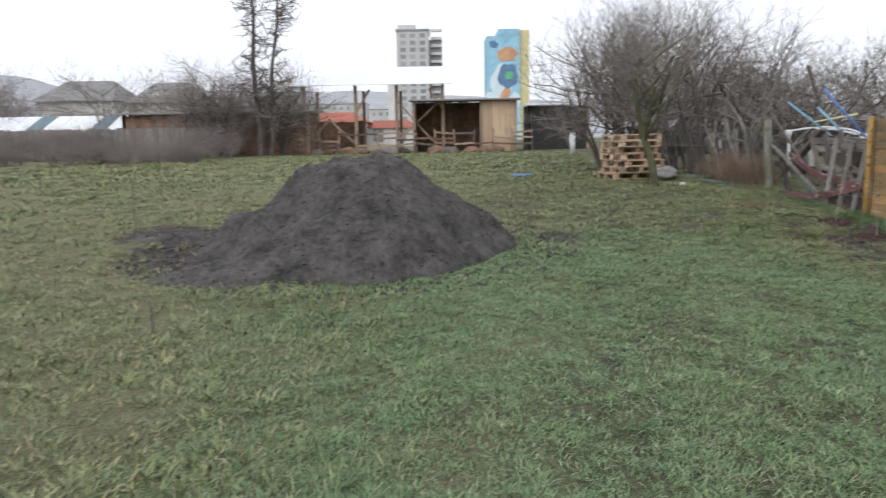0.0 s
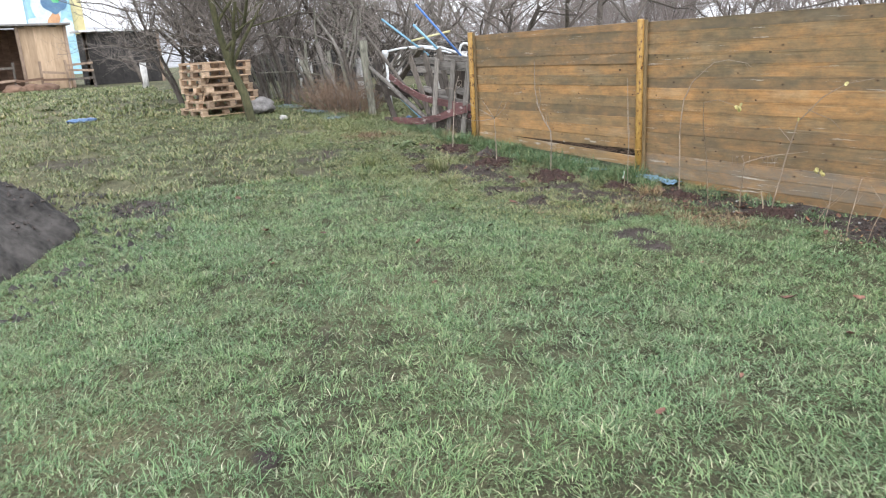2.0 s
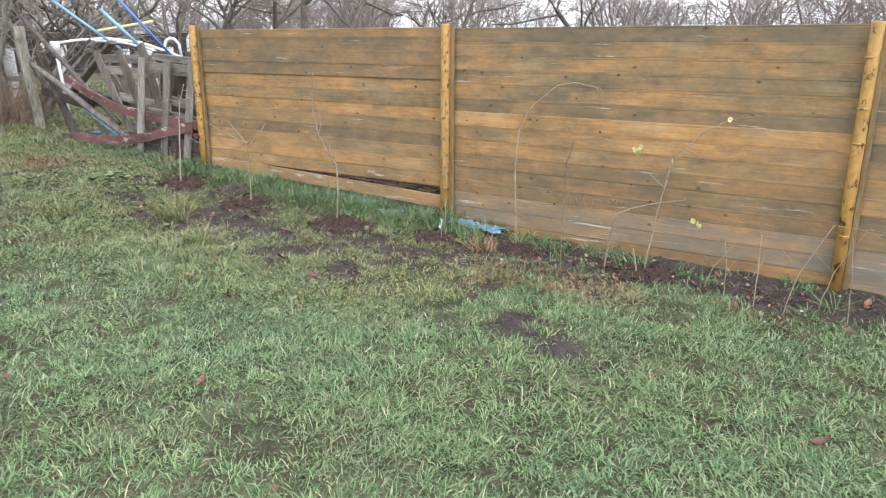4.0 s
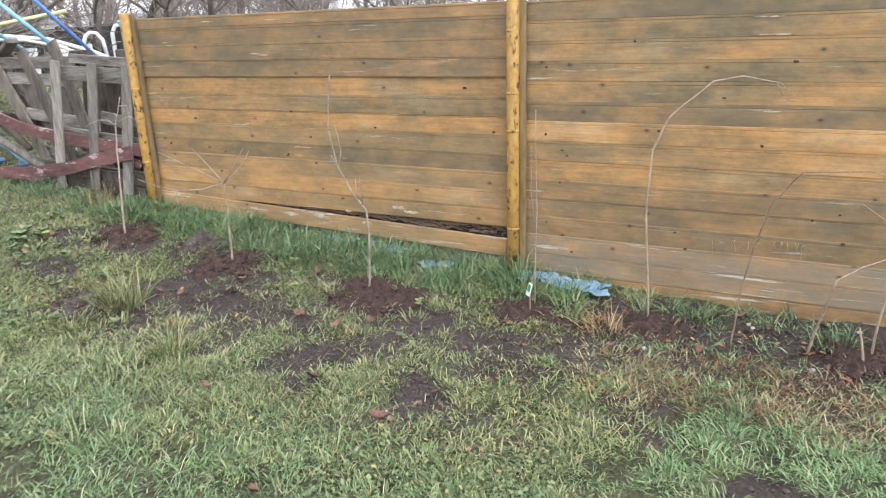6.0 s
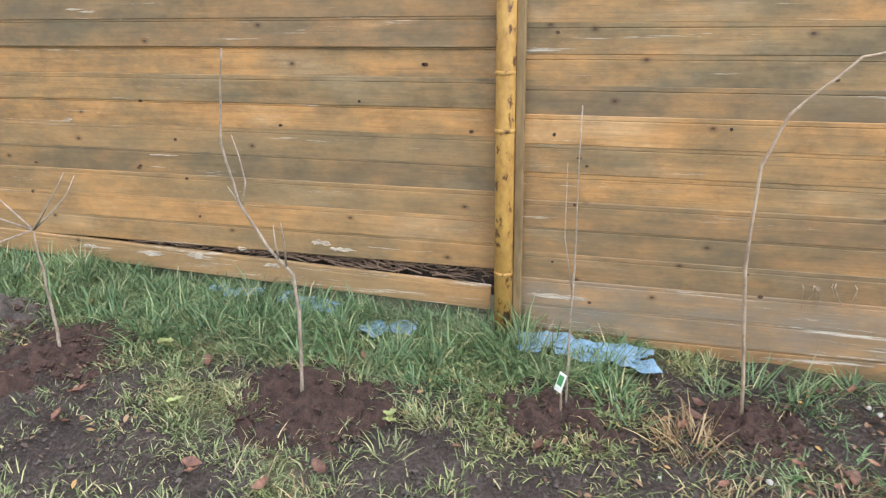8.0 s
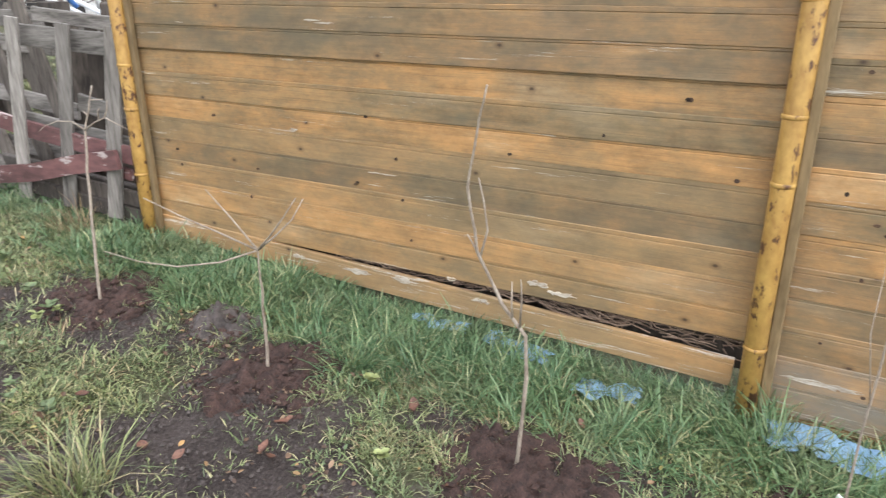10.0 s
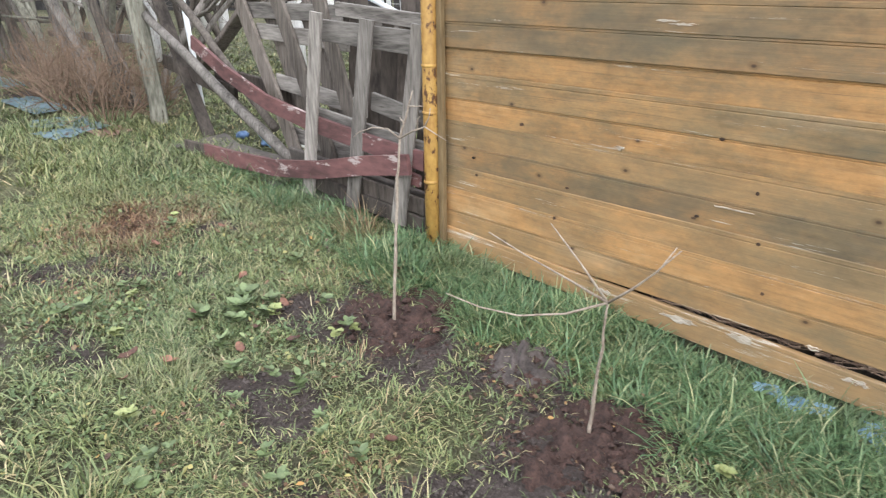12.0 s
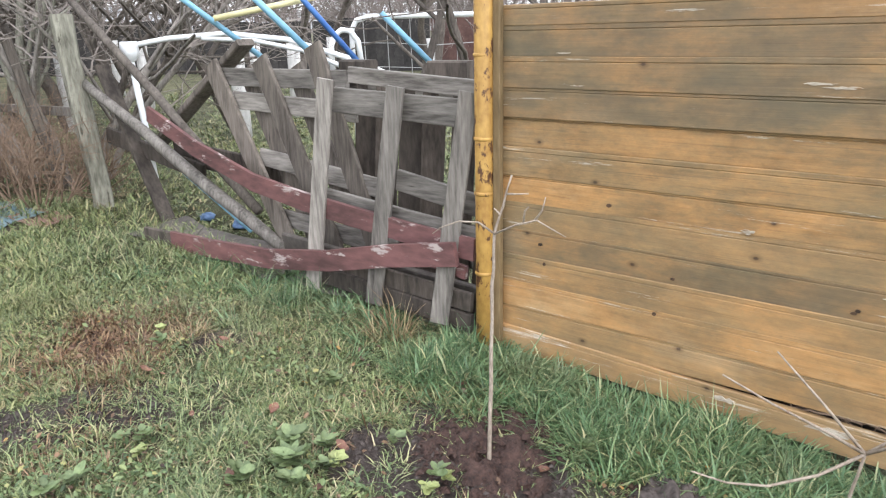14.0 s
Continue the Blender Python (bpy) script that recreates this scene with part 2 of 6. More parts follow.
BARK = mottled("grey_brown_bark", (0.055, 0.046, 0.040), (0.17, 0.145, 0.125), 10.0, 0.95, (1, 1, 0.3), 0.9, 0.015, None, 0.6, 0.15)
MOSSBARK = mottled("mossy_bark", (0.05, 0.052, 0.026), (0.135, 0.13, 0.065), 7.0, 0.95, (1, 1, 0.3), 0.9, 0.015, None, 0.6, 0.1)
TWIG = mottled("bare_twigs", (0.125, 0.108, 0.097), (0.30, 0.262, 0.235), 6.0, 0.95, bump=0.1, vary=0.12)
# Twigs of far trees and shrubs, lightened to carry distance haze.
HAZETWIG = mottled("hazed_violet_brown_twigs", (0.155, 0.125, 0.117), (0.29, 0.245, 0.23), 6.0, 0.95, bump=0.1, vary=0.15)
DRYTWIG = mottled("dry_brown_stems", (0.13, 0.088, 0.062), (0.30, 0.21, 0.15), 6.0, 0.95, bump=0.1, vary=0.12)
LIME = mottled("limewashed_bark", (0.42, 0.41, 0.40), (0.78, 0.77, 0.75), 6.0, 0.95, (1, 1, 0.3), 0.5, 0.01, (0.2, 0.18, 0.16), 0.63, 0.05)
PALEBARK = mottled("pale_sapling_bark", (0.20, 0.155, 0.12), (0.46, 0.39, 0.32), 30.0, 0.7, (1, 1, 0.4), 0.3, 0.002, (0.2, 0.11, 0.07), 0.64, 0.12)
CANE = mottled("dry_cane", (0.17, 0.125, 0.09), (0.37, 0.29, 0.21), 20.0, 0.75, (1, 1, 0.4), 0.3, 0.002, None, 0.6, 0.15)
WHITEPIPE = mottled("white_painted_tube", (0.62, 0.64, 0.66), (0.82, 0.83, 0.83), 5.0, 0.4, (1, 1, 1), 0.1, 0.002, (0.36, 0.22, 0.12), 0.66, 0.03)
BLUEPIPE = mottled("light_blue_tube", (0.14, 0.32, 0.46), (0.24, 0.44, 0.57), 5.0, 0.4, bump=0.1, dist=0.002, spots=(0.5, 0.55, 0.57), spot_at=0.68, vary=0.1)
DEEPBLUE = mottled("deep_blue_tube", (0.05, 0.14, 0.42), (0.10, 0.24, 0.58), 5.0, 0.4, bump=0.1, dist=0.002, vary=0.1)
CREAM = mottled("cream_tube", (0.60, 0.54, 0.28), (0.78, 0.72, 0.42), 5.0, 0.4, bump=0.1, dist=0.002, vary=0.05)
BLUENET = mottled("blue_plastic_weave", (0.12, 0.25, 0.40), (0.30, 0.46, 0.64), 20.0, 0.55, (1, 4, 1), 0.6, 0.006, (0.16, 0.19, 0.15), 0.55, 0.05)
TEAL = mottled("teal_plastic_sheet", (0.08, 0.145, 0.175), (0.20, 0.28, 0.315), 6.0, 0.6, bump=0.4, dist=0.01, spots=(0.09, 0.06, 0.045), spot_at=0.56, vary=0.1)
BRICKBITS = mottled("reddish_rubble", (0.16, 0.085, 0.065), (0.34, 0.21, 0.17), 9.0, 0.9, bump=0.6, vary=0.15)
ROCK = mottled("grey_sacking", (0.15, 0.142, 0.138), (0.34, 0.32, 0.31), 6.0, 0.9, bump=0.7, dist=0.02, vary=0.08)
STONE = mottled("pale_stone", (0.26, 0.25, 0.235), (0.50, 0.485, 0.46), 12.0, 0.85, bump=0.4, vary=0.2)
LEAF = mottled("weed_leaf", (0.080, 0.118, 0.048), (0.185, 0.235, 0.105), 16.0, 0.5, bump=0.3, dist=0.003, vary=0.3)
YELLEAF = mottled("yellow_green_leaf", (0.20, 0.24, 0.085), (0.35, 0.38, 0.16), 16.0, 0.5, bump=0.3, dist=0.003, vary=0.2)
PALEYELLOWLEAF = mottled("pale_yellow_leaf", (0.40, 0.34, 0.12), (0.62, 0.55, 0.24), 16.0, 0.6, bump=0.3, dist=0.003, vary=0.2)
FALLEN = mottled("fallen_brown_leaf", (0.075, 0.036, 0.028), (0.27, 0.130, 0.085), 18.0, 0.6, bump=0.5, dist=0.004, vary=0.5)
# Brown boards across the lawn, lifted in tone to paint in the haze.
SHEDWOOD = mottled("hazed_brown_shed_boards", (0.115, 0.070, 0.048), (0.27, 0.168, 0.115), 2.0, 0.9, (0.3, 0.3, 1), 0.4, 0.02, None, 0.6, 0.2)
PALEPLANK = mottled("pale_plank_wall", (0.40, 0.28, 0.18), (0.60, 0.45, 0.31), 2.0, 0.85, (1, 1, 0.2), 0.3, 0.01, None, 0.6, 0.15)
# Timber of the far sheds and rails, also lightened for haze.
TIMBER = mottled("hazed_timber", (0.22, 0.155, 0.112), (0.42, 0.31, 0.23), 3.0, 0.85, (1, 1, 0.3), 0.4, 0.01, None, 0.6, 0.2)
ROOFWHITE = mottled("white_roof_sheet", (0.72, 0.73, 0.74), (0.84, 0.85, 0.86), 1.0, 0.5, bump=0.1, vary=0.04)
ROOFGREY = mottled("grey_roofing", (0.17, 0.165, 0.16), (0.32, 0.31, 0.30), 1.5, 0.8, bump=0.2, vary=0.15)
ROOFRED = mottled("red_tile_roof", (0.26, 0.075, 0.05), (0.42, 0.14, 0.09), 2.0, 0.85, bump=0.4, vary=0.2)
BLACKSHED = mottled("tarred_boards", (0.016, 0.015, 0.015), (0.055, 0.05, 0.048), 3.0, 0.85, bump=0.3, vary=0.2)
REDWALL = mottled("dark_red_brown_wall", (0.060, 0.030, 0.026), (0.13, 0.072, 0.062), 2.0, 0.9, bump=0.4, vary=0.15)
PLASTER = mottled("pale_render", (0.52, 0.51, 0.50), (0.68, 0.67, 0.65), 0.25, 0.9, bump=0.1, vary=0.1)
PANELGREY = mottled("grey_panel_block", (0.46, 0.45, 0.45), (0.60, 0.585, 0.575), 0.15, 0.9, bump=0.1, vary=0.05)
# Darker panel grey: shade painted on the tower's wing; also its roof slab.
SHADEPANEL = mottled("shaded_wing_and_roof_panel", (0.24, 0.24, 0.25), (0.36, 0.36, 0.37), 0.15, 0.9, bump=0.1, vary=0.05)
PALEYELLOW = mottled("pale_yellow_render", (0.66, 0.57, 0.30), (0.76, 0.68, 0.40), 0.15, 0.9, bump=0.1, vary=0.05)
# Mural blue, orange and navy are desaturated, far haze mixed into the paint.
MURALBLUE = mottled("hazed_sky_blue_paint", (0.24, 0.47, 0.64), (0.42, 0.66, 0.78), 0.12, 0.85, bump=0.05, vary=0.0)
MURALORANGE = mottled("hazed_orange_paint", (0.52, 0.27, 0.15), (0.68, 0.42, 0.24), 0.5, 0.85, bump=0.05, vary=0.0)
MURALNAVY = mottled("hazed_navy_paint", (0.09, 0.17, 0.30), (0.16, 0.28, 0.42), 0.5, 0.85, bump=0.05, vary=0.0)
MURALGREEN = mottled("green_paint", (0.05, 0.42, 0.18), (0.25, 0.62, 0.32), 0.5, 0.85, bump=0.05, vary=0.0)
MURALPALE = mottled("pale_blue_paint", (0.55, 0.68, 0.76), (0.75, 0.82, 0.86), 0.3, 0.85, bump=0.05, vary=0.0)
DARKGLASS = mottled("far_window_glass", (0.24, 0.245, 0.25), (0.36, 0.365, 0.37), 0.5, 0.2, bump=0.0, vary=0.3)
# Wooded hills paled to grey: the distance haze is in the colour.
HILL = mottled("hazed_wooded_hill", (0.34, 0.345, 0.36), (0.44, 0.445, 0.46), 0.02, 1.0, bump=0.0, vary=0.1)
BRUSH = mottled("far_bare_woods", (0.11, 0.092, 0.082), (0.22, 0.19, 0.17), 0.8, 1.0, bump=0.3, dist=0.1, vary=0.2)
GREYSHEET = mottled("dark_grey_sheet", (0.060, 0.051, 0.045), (0.165, 0.142, 0.126), 4.0, 0.75, bump=0.4, dist=0.01, vary=0.1)
STEEL = mottled("galvanised_wire", (0.30, 0.30, 0.30), (0.46, 0.46, 0.46), 8.0, 0.5, bump=0.1, metal=0.6, vary=0.1)
TAGWHITE = mottled("white_plastic_label", (0.72, 0.73, 0.70), (0.82, 0.82, 0.80), 30.0, 0.4, bump=0.05, vary=0.03)
TAGGREEN = mottled("green_print", (0.06, 0.24, 0.09), (0.14, 0.38, 0.16), 30.0, 0.4, bump=0.05, vary=0.03)
BLUEJUNK = mottled("blue_plastic_scrap", (0.06, 0.11, 0.24), (0.15, 0.25, 0.42), 8.0, 0.5, bump=0.5, vary=0.2)


# ---- mesh helpers ----
def ground_z(x, y):
    """Height of the smoothed ground: level lawn that rises towards the gardens behind."""
    ys = (-3000, 4.5, 6, 8, 9.2, 10.2, 11.6, 13, 14.2, 17, 40, 3000)
    zs = (0.0, 0.0, 0.02, 0.09, 0.14, 0.22, 0.305, 0.365, 0.46, 0.53, 0.80, 0.80)
    return np.interp(y, ys, zs)


def gz(x, y):
    return float(ground_z(x, y))


def lattice(ix, iy, seed):
    h = np.sin(ix * 127.1 + iy * 311.7 + seed * 74.7) * 43758.5453
    return h - np.floor(h)


def value_noise(x, y, seed=0):
    ix, iy = np.floor(x), np.floor(y)
    fx, fy = x - ix, y - iy
    fx, fy = fx * fx * (3 - 2 * fx), fy * fy * (3 - 2 * fy)
    a, b = lattice(ix, iy, seed), lattice(ix + 1, iy, seed)
    c, d = lattice(ix, iy + 1, seed), lattice(ix + 1, iy + 1, seed)
    return (a * (1 - fx) + b * fx) * (1 - fy) + (c * (1 - fx) + d * fx) * fy


def fbm(x, y, octaves=4, seed=0):
    total, amp, norm = 0.0, 1.0, 0.0
    for k in range(octaves):
        total = total + amp * value_noise(x * 2 ** k, y * 2 ** k, seed + k * 7)
        norm += amp
        amp *= 0.5
    return total / norm


class Shape:
    """Gathers faces of one part."""

    def __init__(self):
        self.verts, self.faces = [], []

    def add(self, verts, faces):
        n = len(self.verts)
        self.verts.extend(tuple(v) for v in verts)
        self.faces.extend(tuple(i + n for i in f) for f in faces)
        return self

    def box(self, m, sx, sy, sz, cut=0.0):
        """A box centred at the pose m, its long edges chamfered by cut."""
        if cut <= 0:
            vs = [m @ Vector((x * sx / 2, y * sy / 2, z * sz / 2)) for x in (-1, 1) for y in (-1, 1) for z in (-1, 1)]
            return self.add(vs, [(0, 1, 3, 2), (4, 6, 7, 5), (0, 4, 5, 1), (2, 3, 7, 6), (0, 2, 6, 4), (1, 5, 7, 3)])
        size = [sx, sy, sz]
        a = size.index(max(size))
        b, c = [k for k in range(3) if k != a]
        hb, hc = size[b] / 2, size[c] / 2
        ring = [(hb, hc - cut), (hb - cut, hc), (cut - hb, hc), (-hb, hc - cut), (-hb, cut - hc), (cut - hb, -hc), (hb - cut, -hc), (hb, cut - hc)]
        vs = []
        for end in (-1, 1):
            for pb, pc in ring:
                p = [0, 0, 0]
                p[a], p[b], p[c] = end * size[a] / 2, pb, pc
                vs.append(m @ Vector(p))
        fs = [(k, (k + 1) % 8, 8 + (k + 1) % 8, 8 + k) for k in range(8)]
        return self.add(vs, fs + [tuple(range(7, -1, -1)), tuple(range(8, 16))])

    def beam(self, p, q, w, h, roll=0.0, cut=0.0):
        """A squared timber from p to q."""
        p, q = Vector(p), Vector(q)
        turn = (q - p).to_track_quat("Z", "Y").to_matrix().to_4x4()
        return self.box(Matrix.Translation((p + q) / 2) @ turn @ pose(0, 0, 0, 0, 0, roll), w, h, (q - p).length, cut)

    def tube(self, pts, radii, sides=8, caps=True):
        """A round bar through pts, its radius given at each."""
        pts = [Vector(p) for p in pts]
        if isinstance(radii, (int, float)):
            radii = [radii] * len(pts)
        vs, n = [], len(pts)
        for i, p in enumerate(pts):
            d = (pts[min(i + 1, n - 1)] - pts[max(i - 1, 0)]).normalized()
            u = d.orthogonal().normalized() if i == 0 else (u - d * u.dot(d)).normalized()
            w = d.cross(u)
            for k in range(sides):
                a = 2 * math.pi * k / sides
                vs.append(p + (u * math.cos(a) + w * math.sin(a)) * radii[i])
        fs = [(i * sides + k, i * sides + (k + 1) % sides, (i + 1) * sides + (k + 1) % sides, (i + 1) * sides + k) for i in range(n - 1) for k in range(sides)]
        if caps and sides > 3:
            fs += [tuple(range(sides - 1, -1, -1)), tuple(range((n - 1) * sides, n * sides))]
        return self.add(vs, fs)

    def mesh(self, name, smooth=False):
        me = bpy.data.meshes.new(name)
        me.from_pydata(self.verts, [], self.faces)
        if smooth:
            me.polygons.foreach_set("use_smooth", [True] * len(me.polygons))
        me.update()
        return me


def part(name, shape, material, parent=None, label="", smooth=False):
    """Links a shape as one mesh object, as a part where a parent is given."""
    me = shape.mesh(name, smooth)
    me.materials.append(material)
    ob = new(name, me)
    if parent:
        ob.parent = parent
        ob.matrix_parent_inverse = parent.matrix_world.inverted() if parent.type == "EMPTY" else Matrix()
    return tagged(ob, label)


def thing(name, place, label, category, group="", kind=""):
    """An Empty at the base of a thing; its parts are given in world places."""
    ob = new(name)
    ob.empty_display_size = 0.1
    ob.matrix_basis = Matrix.Translation(place)
    bpy.context.view_layer.update()
    return tagged(ob, label, category, group, kind)


def raw_mesh(name, verts, quads, material, smooth=True):
    """A mesh straight from arrays of vertices and four-cornered or three-cornered faces."""
    me = bpy.data.meshes.new(name)
    verts, quads = np.asarray(verts, dtype=np.float32), np.asarray(quads, dtype=np.int32)
    k = quads.shape[1]
    me.vertices.add(len(verts))
    me.vertices.foreach_set("co", verts.ravel())
    me.loops.add(quads.size)
    me.loops.foreach_set("vertex_index", quads.ravel())
    me.polygons.add(len(quads))
    me.polygons.foreach_set("loop_start", np.arange(len(quads), dtype=np.int32) * k)
    me.polygons.foreach_set("use_smooth", np.full(len(quads), smooth))
    me.update(calc_edges=True)
    me.materials.append(material)
    return me


def grid_faces(nx, ny):
    i, j = np.meshgrid(np.arange(nx - 1), np.arange(ny - 1), indexing="ij")
    a = (i * ny + j).ravel()
    return np.stack([a, a + ny, a + ny + 1, a + 1], axis=1)


def bent(p, q, sag=0.0, n=6, jitter=0.0, seed=0):
    """Points from p to q with a sag downwards and a little crookedness."""
    r = random.Random(seed)
    p, q = Vector(p), Vector(q)
    out = []
    for i in range(n):
        t = i / (n - 1)
        v = p.lerp(q, t)
        v.z -= sag * 4 * t * (1 - t)
        if 0 < i < n - 1:
            v += Vector((r.uniform(-jitter, jitter), r.uniform(-jitter, jitter), r.uniform(-jitter, jitter)))
        out.append(v)
    return out


# ---- ground ----
# planted spots and bare patches: x, y, radius, strength
BARE_BED = [
    (6.05, 6.6, 0.5, 0.9), (6, 6.1, 0.55, 1), (6, 5.5, 0.55, 1), (6, 4.9, 0.55, 1), (6, 4.3, 0.5, 0.9), (5.75, 5.6, 0.3, 0.7),
    (5.5, 6.3, 0.32, 0.75), (5.48, 5.8, 0.34, 0.7), (5.2, 6.4, 0.22, 0.55),
]
BARE_LAWN = [
    (4.25, 5.25, 0.2, 0.4), (5, 11.35, 0.45, 0.6), (5.3, 11.2, 0.3, 0.5), (6.35, 12.9, 0.4, 0.45), (5.75, 14, 0.5, 0.45), (5.9, 16, 0.6, 0.7),
    (4.5, 13, 0.5, 0.5), (1.6, 9.5, 0.55, 0.85), (1.3, 12.5, 0.9, 0.45), (3.5, 9.9, 0.4, 0.4), (2.2, 5.3, 0.25, 0.3), (1, 3.9, 0.3, 0.3),
    (4, 10.7, 0.5, 0.45), (-0.9, 3.9, 0.13, 0.75), (-2.2, 9, 2.5, 0.9), (-4, 10.2, 1, 0.9), (0.3, 9.6, 0.9, 0.8), (2.1, 4.1, 0.3, 0.3),
    (3.2, 5.3, 0.22, 0.4), (2.9, 6.3, 0.3, 0.35),
]
BARE_PLANTED = [
    (5.67, 10.15, 0.34, 1), (5.61, 9.12, 0.36, 1), (5.58, 8.08, 0.36, 1), (5.8, 7.2, 0.3, 0.9), (5.27, 9.05, 0.42, 0.9), (5.2, 8.25, 0.4, 0.8),
    (5.05, 8.75, 0.3, 0.8), (5.55, 10, 0.4, 0.8), (5.75, 9.55, 0.16, 1), (5.3, 7.55, 0.45, 0.85), (5.3, 8.65, 0.4, 0.8),
    (5.45, 10.38, 0.28, 1.5), (5.2, 8.85, 0.4, 1.3), (5.1, 9.25, 0.3, 1.3), (5.32, 9.1, 0.33, 1.3), (5.36, 11.95, 0.36, 0.8),
]
BARE_BETWEEN = [
    (5.55, 6.75, 0.4, 0.8), (5.35, 6.95, 0.4, 0.65), (5.1, 7.1, 0.3, 0.6), (4.85, 7.9, 0.35, 0.7), (5, 6.4, 0.25, 0.6), (4.7, 8.4, 0.3, 0.7),
    (5.5, 7.4, 0.3, 0.6), (4.72, 9.35, 0.22, 0.9), (4.55, 8.75, 0.2, 0.7), (4.57, 5.91, 0.17, 1.3), (5.03, 8.6, 0.3, 1), (4.85, 7.95, 0.24, 1), (4.68, 7.9, 0.2, 0.9),
    (5.15, 7.7, 0.3, 0.9), (5.28, 7.1, 0.25, 1), (4.74, 7.29, 0.22, 0.95), (5.42, 6.74, 0.25, 0.8), (3.01, 6.62, 0.14, 0.8), (1.77, 6.89, 0.2, 0.6), (1.1, 4.52, 0.16, 0.8), (4.36, 10.96, 0.3, 0.6),
    (4.45, 5.62, 0.2, 0.9),
]
BARE = BARE_BED + BARE_LAWN + BARE_PLANTED + BARE_BETWEEN


def soil_mask(x, y):
    """0 where grass grows thickly, 1 where the soil lies bare."""
    wob_x, wob_y = x + 0.42 * (fbm(x * 4, y * 4, 3, 11) - 0.5), y + 0.42 * (fbm(x * 4, y * 4, 3, 17) - 0.5)
    m = np.zeros_like(x)
    for cx, cy, r, s in BARE:
        d = np.hypot(wob_x - cx, wob_y - cy) / (0.84 * r)
        m = np.maximum(m, s * np.clip((1.15 - d) * 1.6, 0, 1))
    m = m * np.clip(0.15 + 1.75 * fbm(x * 5.5, y * 5.5, 3, 19), 0.35, 1)
    worn = np.clip((fbm(x * 1.1, y * 1.1, 4, 3) - 0.60) * 5, 0, 0.28)
    patchy = np.clip((x - 4.2) / 0.5, 0, 1) * np.clip((y - 6.6) / 0.6, 0, 1) * np.clip((12.6 - y) / 0.8, 0, 1)
    thin = np.clip((fbm(x * 2.6, y * 2.6, 4, 23) - 0.45) * 4.5, 0, 0.8) * patchy * np.clip((6.1 - x) / 0.4, 0, 1)
    track = np.abs(x - np.interp(y, (2.5, 4.6, 6.7, 9.6, 12), (0.95, 1.4, 2.2, 3.6, 4.2)))
    trodden = np.clip(1 - track / 0.75, 0, 1) * np.clip((fbm(x * 3.3, y * 3.3, 4, 29) - 0.36) * 3, 0, 1) * 0.42 * (y > 2) * (y < 12)
    return np.maximum(np.maximum(np.maximum(m, worn), thin), trodden)


def axis(dense_from, dense_to, step, reach):
    core = np.arange(dense_from, dense_to, step)
    out, d, p = [], step, dense_to
    while p < reach:
        out.append(p)
        d *= 1.35
        p += d
    low, d, p = [], step, dense_from
    while p > -reach:
        d *= 1.35
        p -= d
        low.append(p)
    return np.concatenate([low[::-1], core, out, [reach]])


def relief_z(x, y):
    near = np.exp(-np.maximum(np.hypot(x - 3, y - 8) - 14, 0) / 10)
    bumps = 0.05 * (fbm(x * 0.9, y * 0.9, 3, 5) - 0.5) + 0.035 * (fbm(x * 5, y * 5, 3, 9) - 0.5)
    clods = 0.05 * (fbm(x * 16, y * 16, 3, 21) - 0.5) * soil_mask(x, y)
    return ground_z(x, y) + near * (bumps + clods)


gx, gy = axis(-7, 8, 0.07, 3000), axis(-1, 18, 0.07, 3000)
mx, my = np.meshgrid(gx, gy, indexing="ij")
ground_me = raw_mesh("ground", np.stack([mx, my, relief_z(mx, my)], -1).reshape(-1, 3), grid_faces(len(gx), len(gy)), GROUND)
soil_at = ground_me.attributes.new("soil", "FLOAT", "POINT")
soil_at.data.foreach_set("value", soil_mask(mx, my).ravel().astype(np.float32))
dry_at = ground_me.attributes.new("dry", "FLOAT", "POINT")
dry_at.data.foreach_set("value", (0.22 * np.clip((1.2 - mx) / 3.5, -0.6, 1) + 0.10 * np.clip((my - 12) / 6, 0, 1)).ravel().astype(np.float32))
tagged(new("ground", ground_me), "trodden green lawn with bare patches of dark soil", "ground", kind="structure")


# ---- earth heap ----
def heap():
    ax, ay = np.meshgrid(np.linspace(-5.2, 1.6, 240), np.linspace(6.3, 12.4, 210), indexing="ij")
    dx, dy = (ax + 0.84), (ay - 9.1)
    wob = 0.30 * (fbm(ax * 1.1, ay * 1.1, 3, 31) - 0.5)
    r = np.hypot(dx / np.where(dx < 0, 2.25, 1.66), dy / 2.0) + wob
    z = 1.36 * np.clip(1 - r, 0, 1) ** 0.80
    z = np.minimum(z, 1.17 - 0.06 * np.hypot(dx + 0.1, dy))
    tail = np.hypot((ax + 3.4) / 1.25, (ay - 9.85) / 0.42) + wob * 1.2
    z = np.maximum(z, 0.13 * np.clip(1 - tail, 0, 1))
    tail2 = np.hypot((ax + 2.2) / 1.1, (ay - 7.6) / 0.75) + wob * 0.8
    z = np.maximum(z, 0.22 * np.clip(1 - tail2, 0, 1))
    rough = 0.24 * (fbm(ax * 1.7, ay * 1.7, 4, 41) - 0.5) + 0.27 * (fbm(ax * 4.1 + ay * 1.7, ay * 4.1 - ax * 1.7, 4, 43) - 0.5) + 0.16 * (fbm(ax * 2.6, ay * 2.6, 2, 49) - 0.5)
    z = np.where(z > 0.001, z + rough * np.clip(z * 4, 0, 1), -0.12)
    z = z + ground_z(ax, ay) - 0.02
    me = raw_mesh("earth_mound", np.stack([ax, ay, z], -1).reshape(-1, 3), grid_faces(240, 210), SOIL)
    return tagged(new("earth_mound", me), "large heap of dark crumbly earth on the lawn", "earth heap")


